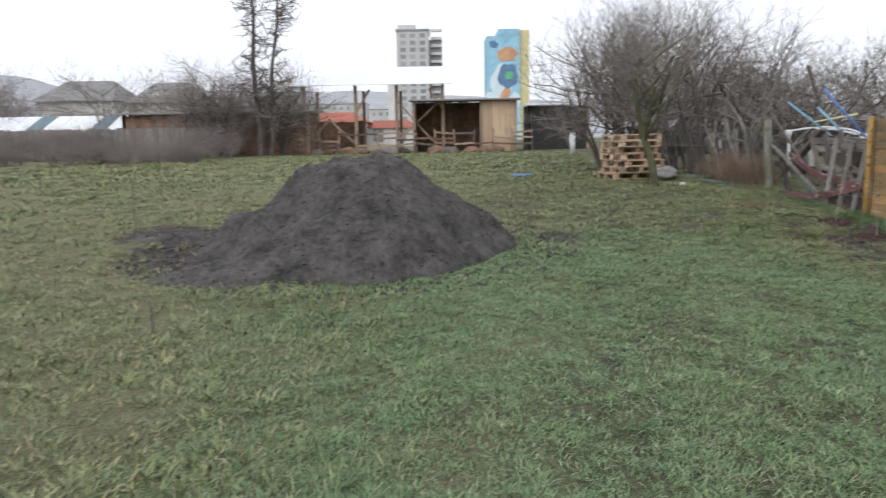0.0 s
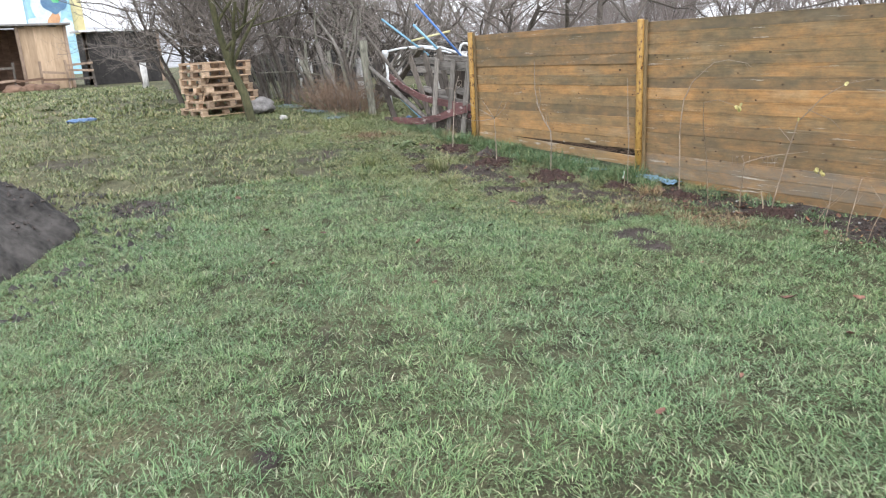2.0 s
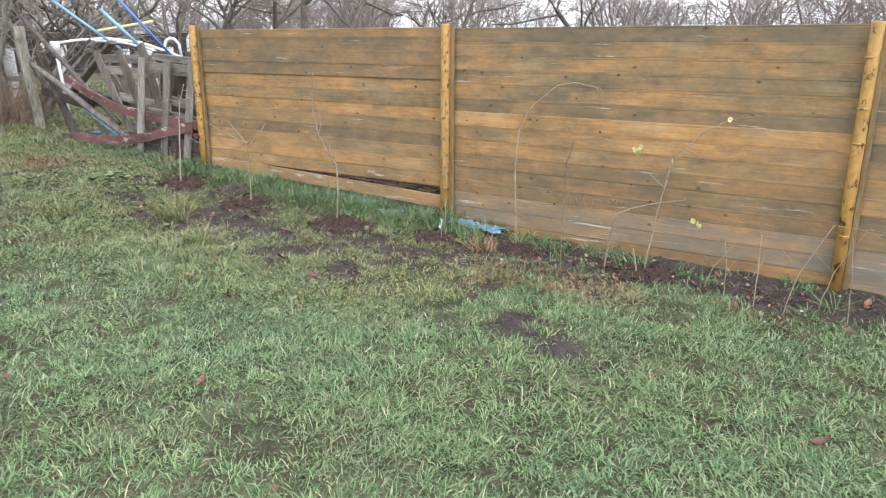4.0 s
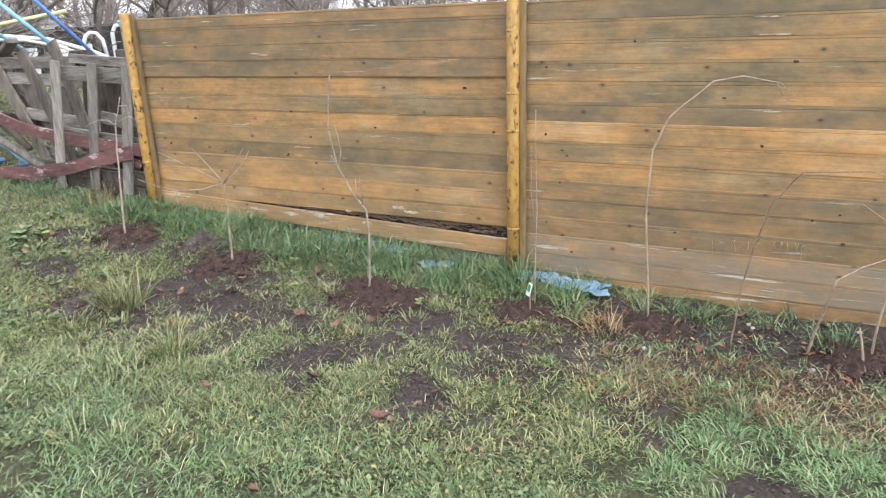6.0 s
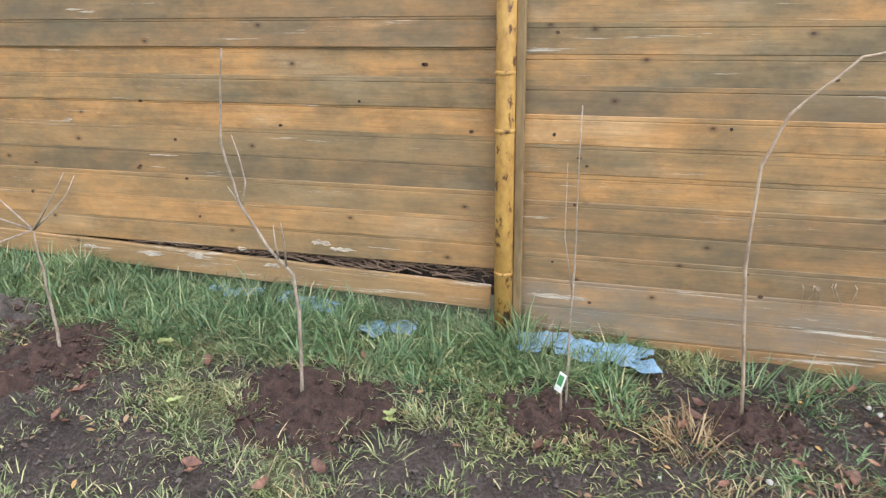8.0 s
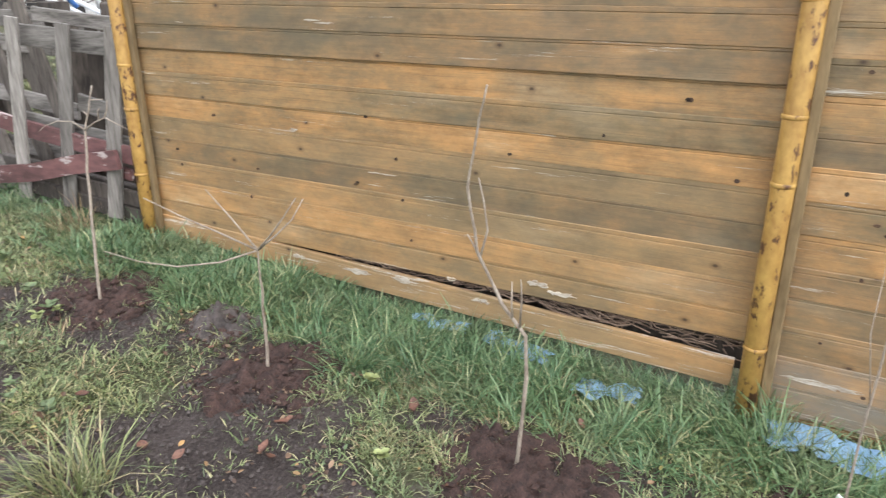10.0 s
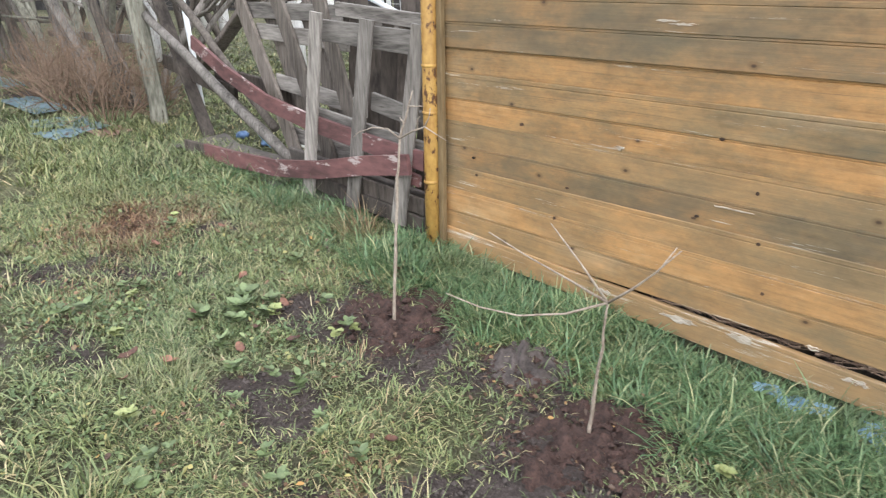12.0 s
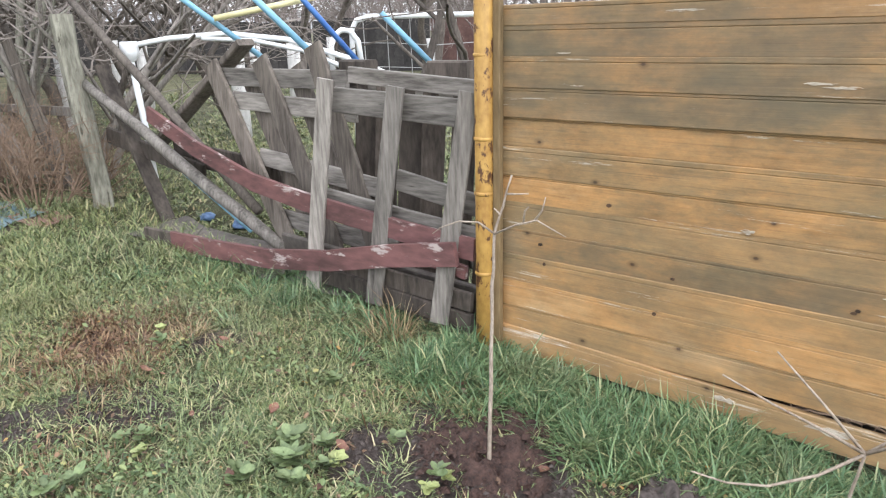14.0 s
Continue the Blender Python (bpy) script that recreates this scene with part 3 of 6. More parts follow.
heap_ob = heap()
hv = np.empty(len(heap_ob.data.vertices) * 3, dtype=np.float32)
heap_ob.data.vertices.foreach_get("co", hv)
hv = hv.reshape(-1, 3)
above = hv[hv[:, 2] > ground_z(hv[:, 0], hv[:, 1]) + 0.02]
pick = np.random.default_rng(5).integers(0, len(above), 3600)
OCTA = np.array([(1, 0, 0), (-1, 0, 0), (0, 1, 0), (0, -1, 0), (0, 0, 1), (0, 0, -1)], dtype=np.float32)
OCTA_FACES = np.array([(0, 2, 4), (2, 1, 4), (1, 3, 4), (3, 0, 4), (2, 0, 5), (1, 2, 5), (3, 1, 5), (0, 3, 5)])


def crumbs(name, places, low, high, material, label, seed, flat=1.0):
    """Many small uneven clods resting at the given places."""
    g = np.random.default_rng(seed)
    n = len(places)
    size = low + (high - low) * g.random(n) ** 3
    v = OCTA[None] * g.uniform(0.55, 1.35, (n, 6, 3)) * size[:, None, None]
    v[..., 2] *= flat
    a = g.uniform(0, 6.283, n)[:, None]
    x, y = v[..., 0].copy(), v[..., 1].copy()
    v[..., 0], v[..., 1] = x * np.cos(a) - y * np.sin(a), x * np.sin(a) + y * np.cos(a)
    v = v + places[:, None, :]
    f = (OCTA_FACES[None] + (np.arange(n) * 6)[:, None, None]).reshape(-1, 3)
    return tagged(new(name, raw_mesh(name, v.reshape(-1, 3), f, material, False)), label, "soil", kind="stuff")


crumbs("earth_clods", above[pick], 0.004, 0.028, BEDSOIL, "loose dark clods on the earth heap", 6)
g = np.random.default_rng(8)
ang, rad = g.uniform(0, 6.283, 1500), g.uniform(0.92, 1.22, 1500)
fx, fy = -1.1 + 2.35 * rad * np.cos(ang), 9.1 + 2.1 * rad * np.sin(ang)
crumbs("earth_clods", np.stack([fx, fy, relief_z(fx, fy) + 0.005], 1), 0.008, 0.045, SOIL, "scattered dark clods round the foot of the heap", 9)


# ---- board fence ----
FX = 6.38


def board(y0, y1, z0, z1, x, parent, tilt0=0.0, seed=0, mat=None, thick=0.022):
    """One lying board with eased edges; tilt0 lifts its far end."""
    s, h, c = Shape(), (z1 - z0) / 2 + 0.0012, 0.003
    bead = h - 0.013 - 0.004 * (int(z0 * 1000) % 3)
    ring = [(thick, -h), (thick, h), (c, h), (0.0, h - c), (0.0, bead + 0.003), (0.0028, bead), (0.0, bead - 0.003), (0.0, c - h), (c, -h)]
    m = Matrix.Translation((x + thick / 2, (y0 + y1) / 2, (z0 + z1) / 2 + tilt0 / 2)) @ pose(0, 0, 0, math.degrees(math.atan2(tilt0, y1 - y0)), 0, 0)
    n, w = len(ring), (y1 - y0) / 2
    vs = [m @ Vector((px - thick / 2, e * w, pz)) for e in (-1, 1) for px, pz in ring]
    s.add(vs, [(k, n + k, n + (k + 1) % n, (k + 1) % n) for k in range(n)] + [tuple(range(n)), tuple(range(2 * n - 1, n - 1, -1))])
    return part("board", s, mat or WOOD, parent)


def panel(y0, y1, seams, proud, label, seed):
    r = random.Random(seed)
    ob = thing("wooden_fence", (FX + 0.02, (y0 + y1) / 2, gz(6, (y0 + y1) / 2)), label, "fence", "board fence along the garden")
    for i in range(len(seams) - 1):
        top, low = seams[i], seams[i + 1]
        x = FX - (0.013 if i < proud else 0.0) + r.uniform(-0.0025, 0.0025)
        wood = WOODGREY if i < max(proud, 1) or r.random() < (0.15 if proud else 0.5) else WOODPALE if low < 0.23 and y0 < 7 else WOODWARM if proud and low < 0.9 else WOOD
        board(y0 + r.uniform(0, 0.012), y1 - r.uniform(0, 0.012), low, top, x, ob, r.uniform(-0.0015, 0.0015), mat=wood)
    for yy in (y0 + 0.25, y1 - 0.25):
        part("back_batten", Shape().box(pose(FX + 0.05, yy, (seams[0] + seams[-1]) / 2), 0.04, 0.06, seams[0] - seams[-1] - 0.05, 0.004), GREYWOOD, ob)
    return ob


north = panel(7.50, 10.60, [1.675, 1.60, 1.487, 1.37, 1.257, 1.14, 1.023, 0.912, 0.797, 0.687, 0.572, 0.458, 0.345], 4,
              "orange-brown stained fence panel with weathered boards and a gaping bottom board", 3)
board(7.57, 10.56, 0.155, 0.265, FX - 0.006, north, 0.10, mat=WOODTAN)
# Unseen dark strip added behind the boards so the gap looks shaded.
part("back_plank", Shape().box(pose(FX + 0.11, 9.0, 0.30), 0.03, 3.0, 0.24, 0.004), DARKWOOD, north, "added dark strip for the shade behind the gap")
panel(4.47, 7.495, [1.665, 1.56, 1.45, 1.345, 1.232, 1.118, 1.005, 0.89, 0.775, 0.662, 0.548, 0.435, 0.32, 0.205, 0.09, -0.03], 0,
      "orange-brown stained fence panel with bleached lower boards behind dry canes", 5)
for y1 in (4.43, 1.40):
    panel(y1 - 2.98, y1 + 0.03, [1.64 - 0.114 * k for k in range(16)], 0, "orange-brown stained fence panel of lying boards", int(y1 * 10))


def fence_post(y, top, seed, x=FX - 0.052):
    r = random.Random(seed)
    base = gz(x, y) - 0.15
    ob = thing("fence_post", (x, y, base), "yellow painted steel pipe fence post with rust and welded rings", "fence post", "posts of the board fence")
    s = Shape().tube([(x, y, base), (x + 0.002, y, 0.8), (x - 0.002, y - 0.004, top - 0.012), (x - 0.002, y - 0.004, top)], [0.0375, 0.0375, 0.0375, 0.034], 20)
    part("pipe", s, YELLOW, ob, smooth=True)
    for z in (base + 0.42 + r.uniform(0, 0.1), 0.93 + r.uniform(-0.03, 0.03), 1.17, 1.50 + r.uniform(-0.03, 0.03)):
        part("ring", Shape().tube([(x, y, z - 0.008), (x, y, z - 0.004), (x, y, z + 0.004), (x, y, z + 0.008)], [0.038, 0.0405, 0.0405, 0.038], 20), YELLOW, ob, smooth=True)
        part("strap", Shape().box(pose(x + 0.02, y - 0.045, z), 0.012, 0.05, 0.012, 0.002), YELLOW, ob)
    b = Shape().box(pose(x + 0.022, y - 0.055, (top + base) / 2), 0.03, 0.035, top - base - 0.02, 0.004)
    part("side_batten", b, BATTEN, ob, "brown stained wooden batten")
    return ob


for k, (y, top) in enumerate(((10.61, 1.72), (7.505, 1.70), (4.47, 1.68), (1.44, 1.66))):
    fence_post(y, top, k)


# knots and bleached splinters that stand out on the boards: y, z
KNOTS = [(10.08, 0.95), (10.37, 0.75), (10.35, 0.67), (9.88, 0.56), (9.82, 0.71), (9.24, 0.71), (8.95, 0.49), (9.17, 1.02), (9.02, 0.85), (8.49, 0.93), (8.99, 0.67), (7.83, 1.19), (8.12, 1.04), (7.65, 0.93), (7.32, 0.93), (7.22, 0.84), (7.19, 0.81), (7.32, 1.31), (6.83, 1.44), (6.04, 1.33), (6.16, 0.91), (5.89, 0.54), (5.77, 0.58), (5.74, 0.43), (7.23, 0.65), (7.31, 0.4), (7.15, 0.23), (6.5, 0.32), (6.36, 1.15), (6.56, 0.41)]
south = bpy.data.objects["wooden_fence.001"]
rk = random.Random(6)
for y, z in KNOTS + [(7.84, 1.19), (6.68, 0.97), (9.23, 0.72), (6.05, 1.33)]:
    w, h = rk.uniform(0.006, 0.011), rk.uniform(0.005, 0.008)
    x = FX - (0.0155 if (z > 1.257 and y > 7.5) else 0.0025)
    ring = [(math.cos(a) * w * rk.uniform(0.85, 1.15), math.sin(a) * h) for a in [k * math.pi / 5 for k in range(10)]]
    sh = Shape().add([(x - 0.001, y + u, z + v) for u, v in ring] + [(x + 0.012, y + u, z + v) for u, v in ring], [tuple(range(9, -1, -1))] + [(k, (k + 1) % 10, (k + 1) % 10 + 10, k + 10) for k in range(10)])
    part("knot", sh, KNOTDARK, north if y > 7.5 else south)
for y, z, w, h in ((9.42, 1.412, 0.05, 0.005), (9.35, 1.402, 0.06, 0.006), (9.58, 0.925, 0.022, 0.013), (9.10, 0.775, 0.09, 0.004), (10.28, 1.50, 0.035, 0.003), (10.22, 1.385, 0.03, 0.003),
                   (8.35, 0.405, 0.05, 0.010), (8.25, 0.38, 0.07, 0.007), (8.75, 0.345, 0.03, 0.005), (9.0, 0.292, 0.06, 0.009), (8.6, 0.275, 0.045, 0.007), (9.95, 0.30, 0.05, 0.008), (6.15, 1.46, 0.10, 0.006), (6.18, 1.545, 0.08, 0.005), (7.28, 0.245, 0.13, 0.008), (9.25, 0.285, 0.08, 0.008), (9.6, 0.295, 0.05, 0.006)):
    x = FX - (0.0155 if (z > 1.257 and y > 7.5) else 0.0085 if z < 0.3 and y > 7.5 else 0.0025)
    n = 22
    h = h * (2.0 if z < 0.42 else 1.0)
    ring = [(math.cos(2 * math.pi * k / n) * w * rk.uniform(0.6, 1.1), math.sin(2 * math.pi * k / n) * h * 0.75 * rk.uniform(0.3, 1.5)) for k in range(n)]
    sh = Shape().add([(x - 0.0008, y + u, z + v) for u, v in ring] + [(x + 0.010, y + u, z + v) for u, v in ring], [tuple(range(n - 1, -1, -1))] + [(k, (k + 1) % n, (k + 1) % n + n, k + n) for k in range(n)])
    part("splinter", sh, BLEACHED, north if y > 7.5 else south, "bleached splintered spot")


# ---- broken pallet fence, poles and red boards beyond the board fence ----
def slat(name, p, q, w, t, mat, label, category, group="", roll=90):
    s = Shape().beam(p, q, w, t, roll, min(w, t) * 0.18)
    ob = part(name, s, mat)
    return tagged(ob, label, category, group)


def gate_panel():
    ob = thing("pallet_fence", (6.33, 11.2, 0.36), "grey weathered pallet stood on edge as a fence", "pallet fence")
    for top, low in (((6.325, 11.50, 1.385), (6.285, 11.655, 0.33)), ((6.34, 11.08, 1.36), (6.295, 11.24, 0.33)), ((6.345, 10.69, 1.35), (6.285, 10.83, 0.33))):
        part("picket", Shape().beam(low, top, 0.022, 0.085, 0, 0.004), GREYWOOD, ob)
    for p, q, h in (((6.40, 11.6, 1.285), (6.40, 10.66, 1.25), 0.12), ((6.415, 11.43, 1.40), (6.44, 10.60, 1.345), 0.075),
                    ((6.385, 11.66, 0.79), (6.37, 10.66, 0.72), 0.11), ((6.41, 11.15, 0.93), (6.41, 10.62, 0.85), 0.10), ((6.36, 11.6, 0.47), (6.36, 10.7, 0.43), 0.09)):
        part("rail", Shape().beam(p, q, 0.024, h, 0, 0.004), GREYRAIL if p[2] > 0.6 else DARKWOOD, ob)
    return ob


gate_panel()
lean = thing("leaning_pallet", (6.52, 12.1, 0.42), "dark grey pallet leaning over behind the fence", "pallet")
for top, low in (((6.52, 12.66, 1.43), (6.50, 12.05, 0.40)), ((6.54, 12.24, 1.46), (6.52, 11.70, 0.42)), ((6.56, 11.83, 1.53), (6.54, 11.40, 0.42)), ((6.60, 12.44, 1.40), (6.58, 11.90, 0.40)), ((6.60, 12.02, 1.42), (6.58, 11.55, 0.40))):
    part("slat", Shape().beam(low, top, 0.026, 0.13, 0, 0.004), OLDPLANK, lean)
for p, q in (((6.55, 12.62, 1.36), (6.57, 11.60, 1.36)), ((6.55, 12.50, 1.23), (6.57, 11.55, 1.20)), ((6.54, 12.30, 0.92), (6.56, 11.40, 0.83)), ((6.54, 12.15, 0.58), (6.56, 11.3, 0.52))):
    part("rail", Shape().beam(p, q, 0.024, 0.10, 0, 0.004), GREYRAIL, lean)
back = thing("upright_pallet", (6.64, 11.0, 0.40), "dark pallet standing upright behind the grey fence", "pallet")
for y in (11.60, 11.46, 11.30, 11.16, 10.98, 10.82, 10.68):
    part("slat", Shape().beam((6.62, y, 0.36), (6.66, y - 0.05, 1.36), 0.022, 0.115, 0, 0.004), DARKWOOD, back)
for z in (1.40, 0.62):
    part("block", Shape().box(pose(6.67, 11.02, z, 0, 0, 4), 0.09, 0.22, 0.11, 0.008), DARKWOOD, back)
    part("block", Shape().box(pose(6.67, 11.62, z, 0, 0, -5), 0.09, 0.20, 0.11, 0.008), DARKWOOD, back)
part("rail", Shape().beam((6.66, 11.75, 1.32), (6.68, 10.68, 1.30), 0.024, 0.09, 0, 0.004), GREYRAIL, back)
part("rail", Shape().beam((6.66, 11.75, 0.52), (6.68, 10.68, 0.50), 0.024, 0.09, 0, 0.004), GREYRAIL, back)


def plank(name, pts, w, t, mat, label, category, group=""):
    """A long board that follows a bent line, standing on edge."""
    s, n = Shape(), len(pts)
    vs = []
    for i, p in enumerate(pts):
        d = (Vector(pts[min(i + 1, n - 1)]) - Vector(pts[max(i - 1, 0)])).normalized()
        side = Vector((0, 0, 1)).cross(d).normalized()
        up = d.cross(side)
        for a, b in ((1, 1), (-1, 1), (-1, -1), (1, -1)):
            vs.append(Vector(p) + side * a * t / 2 + up * b * w / 2)
    fs = [(i * 4 + k, i * 4 + (k + 1) % 4, i * 4 + 4 + (k + 1) % 4, i * 4 + 4 + k) for i in range(n - 1) for k in range(4)]
    s.add(vs, fs + [(3, 2, 1, 0), tuple(range(4 * n - 4, 4 * n))])
    return tagged(part(name, s, mat), label, category, group)


plank("red_board", [(6.46, 13.30, 1.12), (6.40, 12.75, 0.955), (6.365, 12.18, 0.815), (6.345, 11.75, 0.765), (6.325, 11.44, 0.745), (6.325, 11.0, 0.71), (6.33, 10.66, 0.69)], 0.098, 0.024, REDBOARD,
      "faded red painted board nailed slantwise across the pallet fence", "board", "red boards of the broken fence")
low_red = plank("red_board", [(6.212, 12.80, 0.4215), (6.225, 12.45, 0.425), (6.245, 11.95, 0.445), (6.26, 11.5, 0.51), (6.265, 11.1, 0.605), (6.275, 10.72, 0.675)], 0.105, 0.026, REDBOARD,
      "faded red painted board with a broken dark end", "board", "red boards of the broken fence")
part("broken_end", Shape().beam((6.212, 12.80, 0.4215), (6.196, 13.06, 0.42), 0.027, 0.098, 0, 0.006), DARKWOOD, low_red, "dark rotten broken end")
plank("red_board", [(6.345, 10.95, 0.60), (6.35, 10.72, 0.57)], 0.06, 0.022, REDBOARD, "short red painted board end behind the fence post", "board", "red boards of the broken fence")
tagged(part("leaning_pole", Shape().tube(bent((6.50, 14.20, 1.88), (6.50, 12.32, 0.60), 0, 7, 0.008, 4), [0.022, 0.026, 0.028, 0.029, 0.030, 0.030, 0.030], 8), OLDPLANK, smooth=True),
       "grey weathered pole leaning across the broken fence", "pole")
tagged(part("leaning_pole", Shape().tube(bent((6.42, 14.0, 1.30), (6.47, 12.05, 0.40), 0, 7, 0.008, 5), [0.030, 0.034, 0.036, 0.038, 0.039, 0.039, 0.036], 8), GREYWOOD, smooth=True),
       "thick grey weathered pole lying slantwise on the ground", "pole")
slat("brace_plank", (6.60, 12.42, 1.55), (6.60, 13.45, 0.90), 0.12, 0.04, OLDPLANK, "dark brown plank leaning as a brace", "plank", roll=0)
slat("low_plank", (6.62, 13.3, 0.86), (6.62, 12.2, 0.80), 0.03, 0.15, DARKWOOD, "dark plank lying along the fence foot", "plank", roll=0)
slat("foot_slab", (6.42, 12.0, 0.43), (6.46, 10.66, 0.36), 0.03, 0.24, GREYSHEET, "dark grey sheet propped along the fence foot", "sheet", roll=12)
slat("foot_board", (6.33, 11.7, 0.40), (6.36, 10.7, 0.33), 0.03, 0.09, DARKWOOD, "dark board lying at the foot of the pallet fence", "board", roll=0)


def old_post(x, y, top, w, leanx, leany, mat, seed):
    r = random.Random(seed)
    z0 = gz(x, y) - 0.1
    pts, n = [], 6
    for i in range(n):
        t = i / (n - 1)
        pts.append((x + leanx * t + r.uniform(-0.01, 0.01), y + leany * t + r.uniform(-0.01, 0.01), z0 + (top - z0) * t))
    s = Shape().tube(pts, [w * r.uniform(0.9, 1.08) for _ in pts], 7)
    return tagged(part("old_post", s, mat), "old split grey wooden post leaning in the ground", "post", "old posts of the broken fence")


old_post(6.40, 13.92, 1.74, 0.074, -0.02, 0.16, LICHENWOOD, 1)
slat("propped_board", (6.50, 13.87, 1.41), (6.50, 13.30, 0.40), 0.10, 0.03, DARKWOOD, "dark rotten board propped behind the leaning pole", "board", roll=0)
slat("fence_rail", (6.53, 13.98, 0.93), (6.55, 12.9, 0.76), 0.03, 0.11, DARKWOOD, "dark rotten rail behind the leaning pole", "fence rail", roll=0)
r = random.Random(12)
y = 14.6
while y < 27:
    x = 6.45 + (y - 14) * 0.03
    old_post(x + r.uniform(-0.05, 0.05), y, gz(x, y) + r.uniform(0.85, 1.3), r.uniform(0.020, 0.048), r.uniform(-0.25, 0.1), r.uniform(0.1, 0.75), r.choice([GREYWOOD, OLDPLANK, LICHENWOOD]), int(y * 100))
    y += r.uniform(0.12, 0.34)
for k in range(5):
    y0 = 14.2 + k * 2.6
    slat("fence_rail", (6.5 + k * 0.08, y0, gz(6, y0) + 0.62), (6.58 + k * 0.08, y0 + 2.7, gz(6, y0) + 0.55), 0.03, 0.07, GREYWOOD, "grey weathered rail of the old picket fence", "fence rail", "old posts of the broken fence", 0)


# ---- painted tube frame of a play swing, lying behind the fence ----
def tube_thing(name, pts, radius, mat, label, category, group=""):
    return tagged(part(name, Shape().tube(pts, radius, 10), mat, smooth=True), label, category, group)


swing = thing("swing_frame", (6.75, 12.6, 0.42), "white and blue painted tube frame of a play swing", "swing frame")
dome = (6.600, 13.660, 1.533)
part("white_tube", Shape().tube([dome, (6.80, 13.52, 1.575), (7.08, 13.25, 1.60), (7.28, 12.85, 1.55), (7.35, 12.32, 1.42), (7.25, 11.8, 1.30)], 0.018, 10), WHITEPIPE, swing, smooth=True)
part("white_tube", Shape().tube([(6.95, 13.34, 1.57), (7.15, 13.05, 1.55), (7.27, 12.7, 1.48), (7.3, 12.3, 1.36), (7.2, 11.75, 1.22)], 0.015, 10), WHITEPIPE, swing, smooth=True)
cap = Shape()
rings = [(0.0, 0.055), (0.03, 0.06), (0.07, 0.06), (0.10, 0.05), (0.125, 0.032), (0.14, 0.008)]
cap.tube([(dome[0], dome[1], dome[2] + 0.03 - h) for h, _ in rings], [w for _, w in rings], 14)
part("joint_cap", cap, WHITEPIPE, swing, "white rounded joint cap with bolts", smooth=True)
part("leg", Shape().tube([(dome[0], dome[1], dome[2] - 0.08), (6.60, 13.60, 1.0), (6.61, 13.55, 0.30)], 0.021, 10), WHITEPIPE, swing, smooth=True)
part("blue_tube", Shape().tube([(7.11, 12.02, 1.40), (6.60, 12.50, 2.24)], 0.017, 10), DEEPBLUE, swing, smooth=True)
part("blue_tube", Shape().tube([(6.70, 11.97, 1.47), (6.40, 12.28, 1.92)], 0.019, 10), BLUEPIPE, swing, smooth=True)
part("blue_tube", Shape().tube([(6.74, 12.42, 1.44), (6.22, 12.98, 2.05)], 0.017, 10), BLUEPIPE, swing, smooth=True)
part("cream_tube", Shape().tube([(6.52, 12.58, 1.68), (7.05, 12.22, 1.80)], 0.017, 10), CREAM, swing, smooth=True)


# ---- bare trees ----
def grow(wood, twigs, p, d, length, radius, level, r, droop, forks):
    """A limb with side limbs; the last levels are thin twigs."""
    n = 4 if level else 3
    pts, cur, way = [p.copy()], p.copy(), d.copy()
    for i in range(n):
        way = (way + Vector((r.gauss(0, 0.16), r.gauss(0, 0.16), r.gauss(0, 0.10) - droop))).normalized()
        cur = cur + way * (length / n)
        pts.append(cur.copy())
    tip = 0.55 if level else 0.3
    radii = [radius * (1 - (1 - tip) * i / n) for i in range(n + 1)]
    (wood if level >= 2 else twigs).tube(pts, radii, 6 if level >= 3 else 4 if level == 2 else 3, False)
    if level == 0:
        return
    for k in range(forks[level]):
        t = r.uniform(0.3, 1.0)
        i = min(int(t * n), n - 1)
        at = pts[i].lerp(pts[i + 1], t * n - i)
        base = (pts[i + 1] - pts[i]).normalized()
        side = Vector((r.gauss(0, 1), r.gauss(0, 1), r.gauss(0.25, 0.6)))
        side = (side - base * side.dot(base)).normalized()
        grow(wood, twigs, at, (base * r.uniform(0.35, 0.8) + side * 0.8).normalized(), length * r.uniform(0.45, 0.72), radius * (1 - 0.45 * t) * r.uniform(0.45, 0.65), level - 1, r, droop, forks)


def bare_tree(place, height, seed, label, trunk_r=0.1, stems=1, lime=0.0, forks=(0, 4, 4, 5, 5), bark=None, name="bare_tree", group="", spread=0.25, droop=0.0, category="tree"):
    r = random.Random(seed)
    ob = thing(name, place, label, category, group)
    wood, twigs, foot = Shape(), Shape(), Vector(place) - Vector((0, 0, 0.1))
    for s in range(stems):
        a = r.uniform(0, 6.283)
        off = Vector((math.cos(a), math.sin(a), 0)) * (0.0 if stems == 1 else r.uniform(0.05, 0.3))
        d = Vector((math.cos(a) * spread * r.uniform(0.2, 1), math.sin(a) * spread * r.uniform(0.2, 1), 1)).normalized()
        lv = 4 if stems < 3 else 3
        grow(wood, twigs, foot + off, d, height * (0.6 if lv == 4 else 0.66), trunk_r * r.uniform(0.8, 1.1), lv, r, droop, forks)
    part("trunk", wood, bark or BARK, ob, smooth=True)
    part("crown", twigs, TWIG, ob)
    if lime:
        rr = trunk_r * 1.12
        part("limewash", Shape().tube([foot, foot + Vector((0, 0, 0.1 + lime * 0.5)), foot + Vector((0, 0, 0.1 + lime))], [rr * 1.1, rr * 1.03, rr * 0.99], 8), LIME, ob, "lime-washed lower trunk", smooth=True)
    return ob


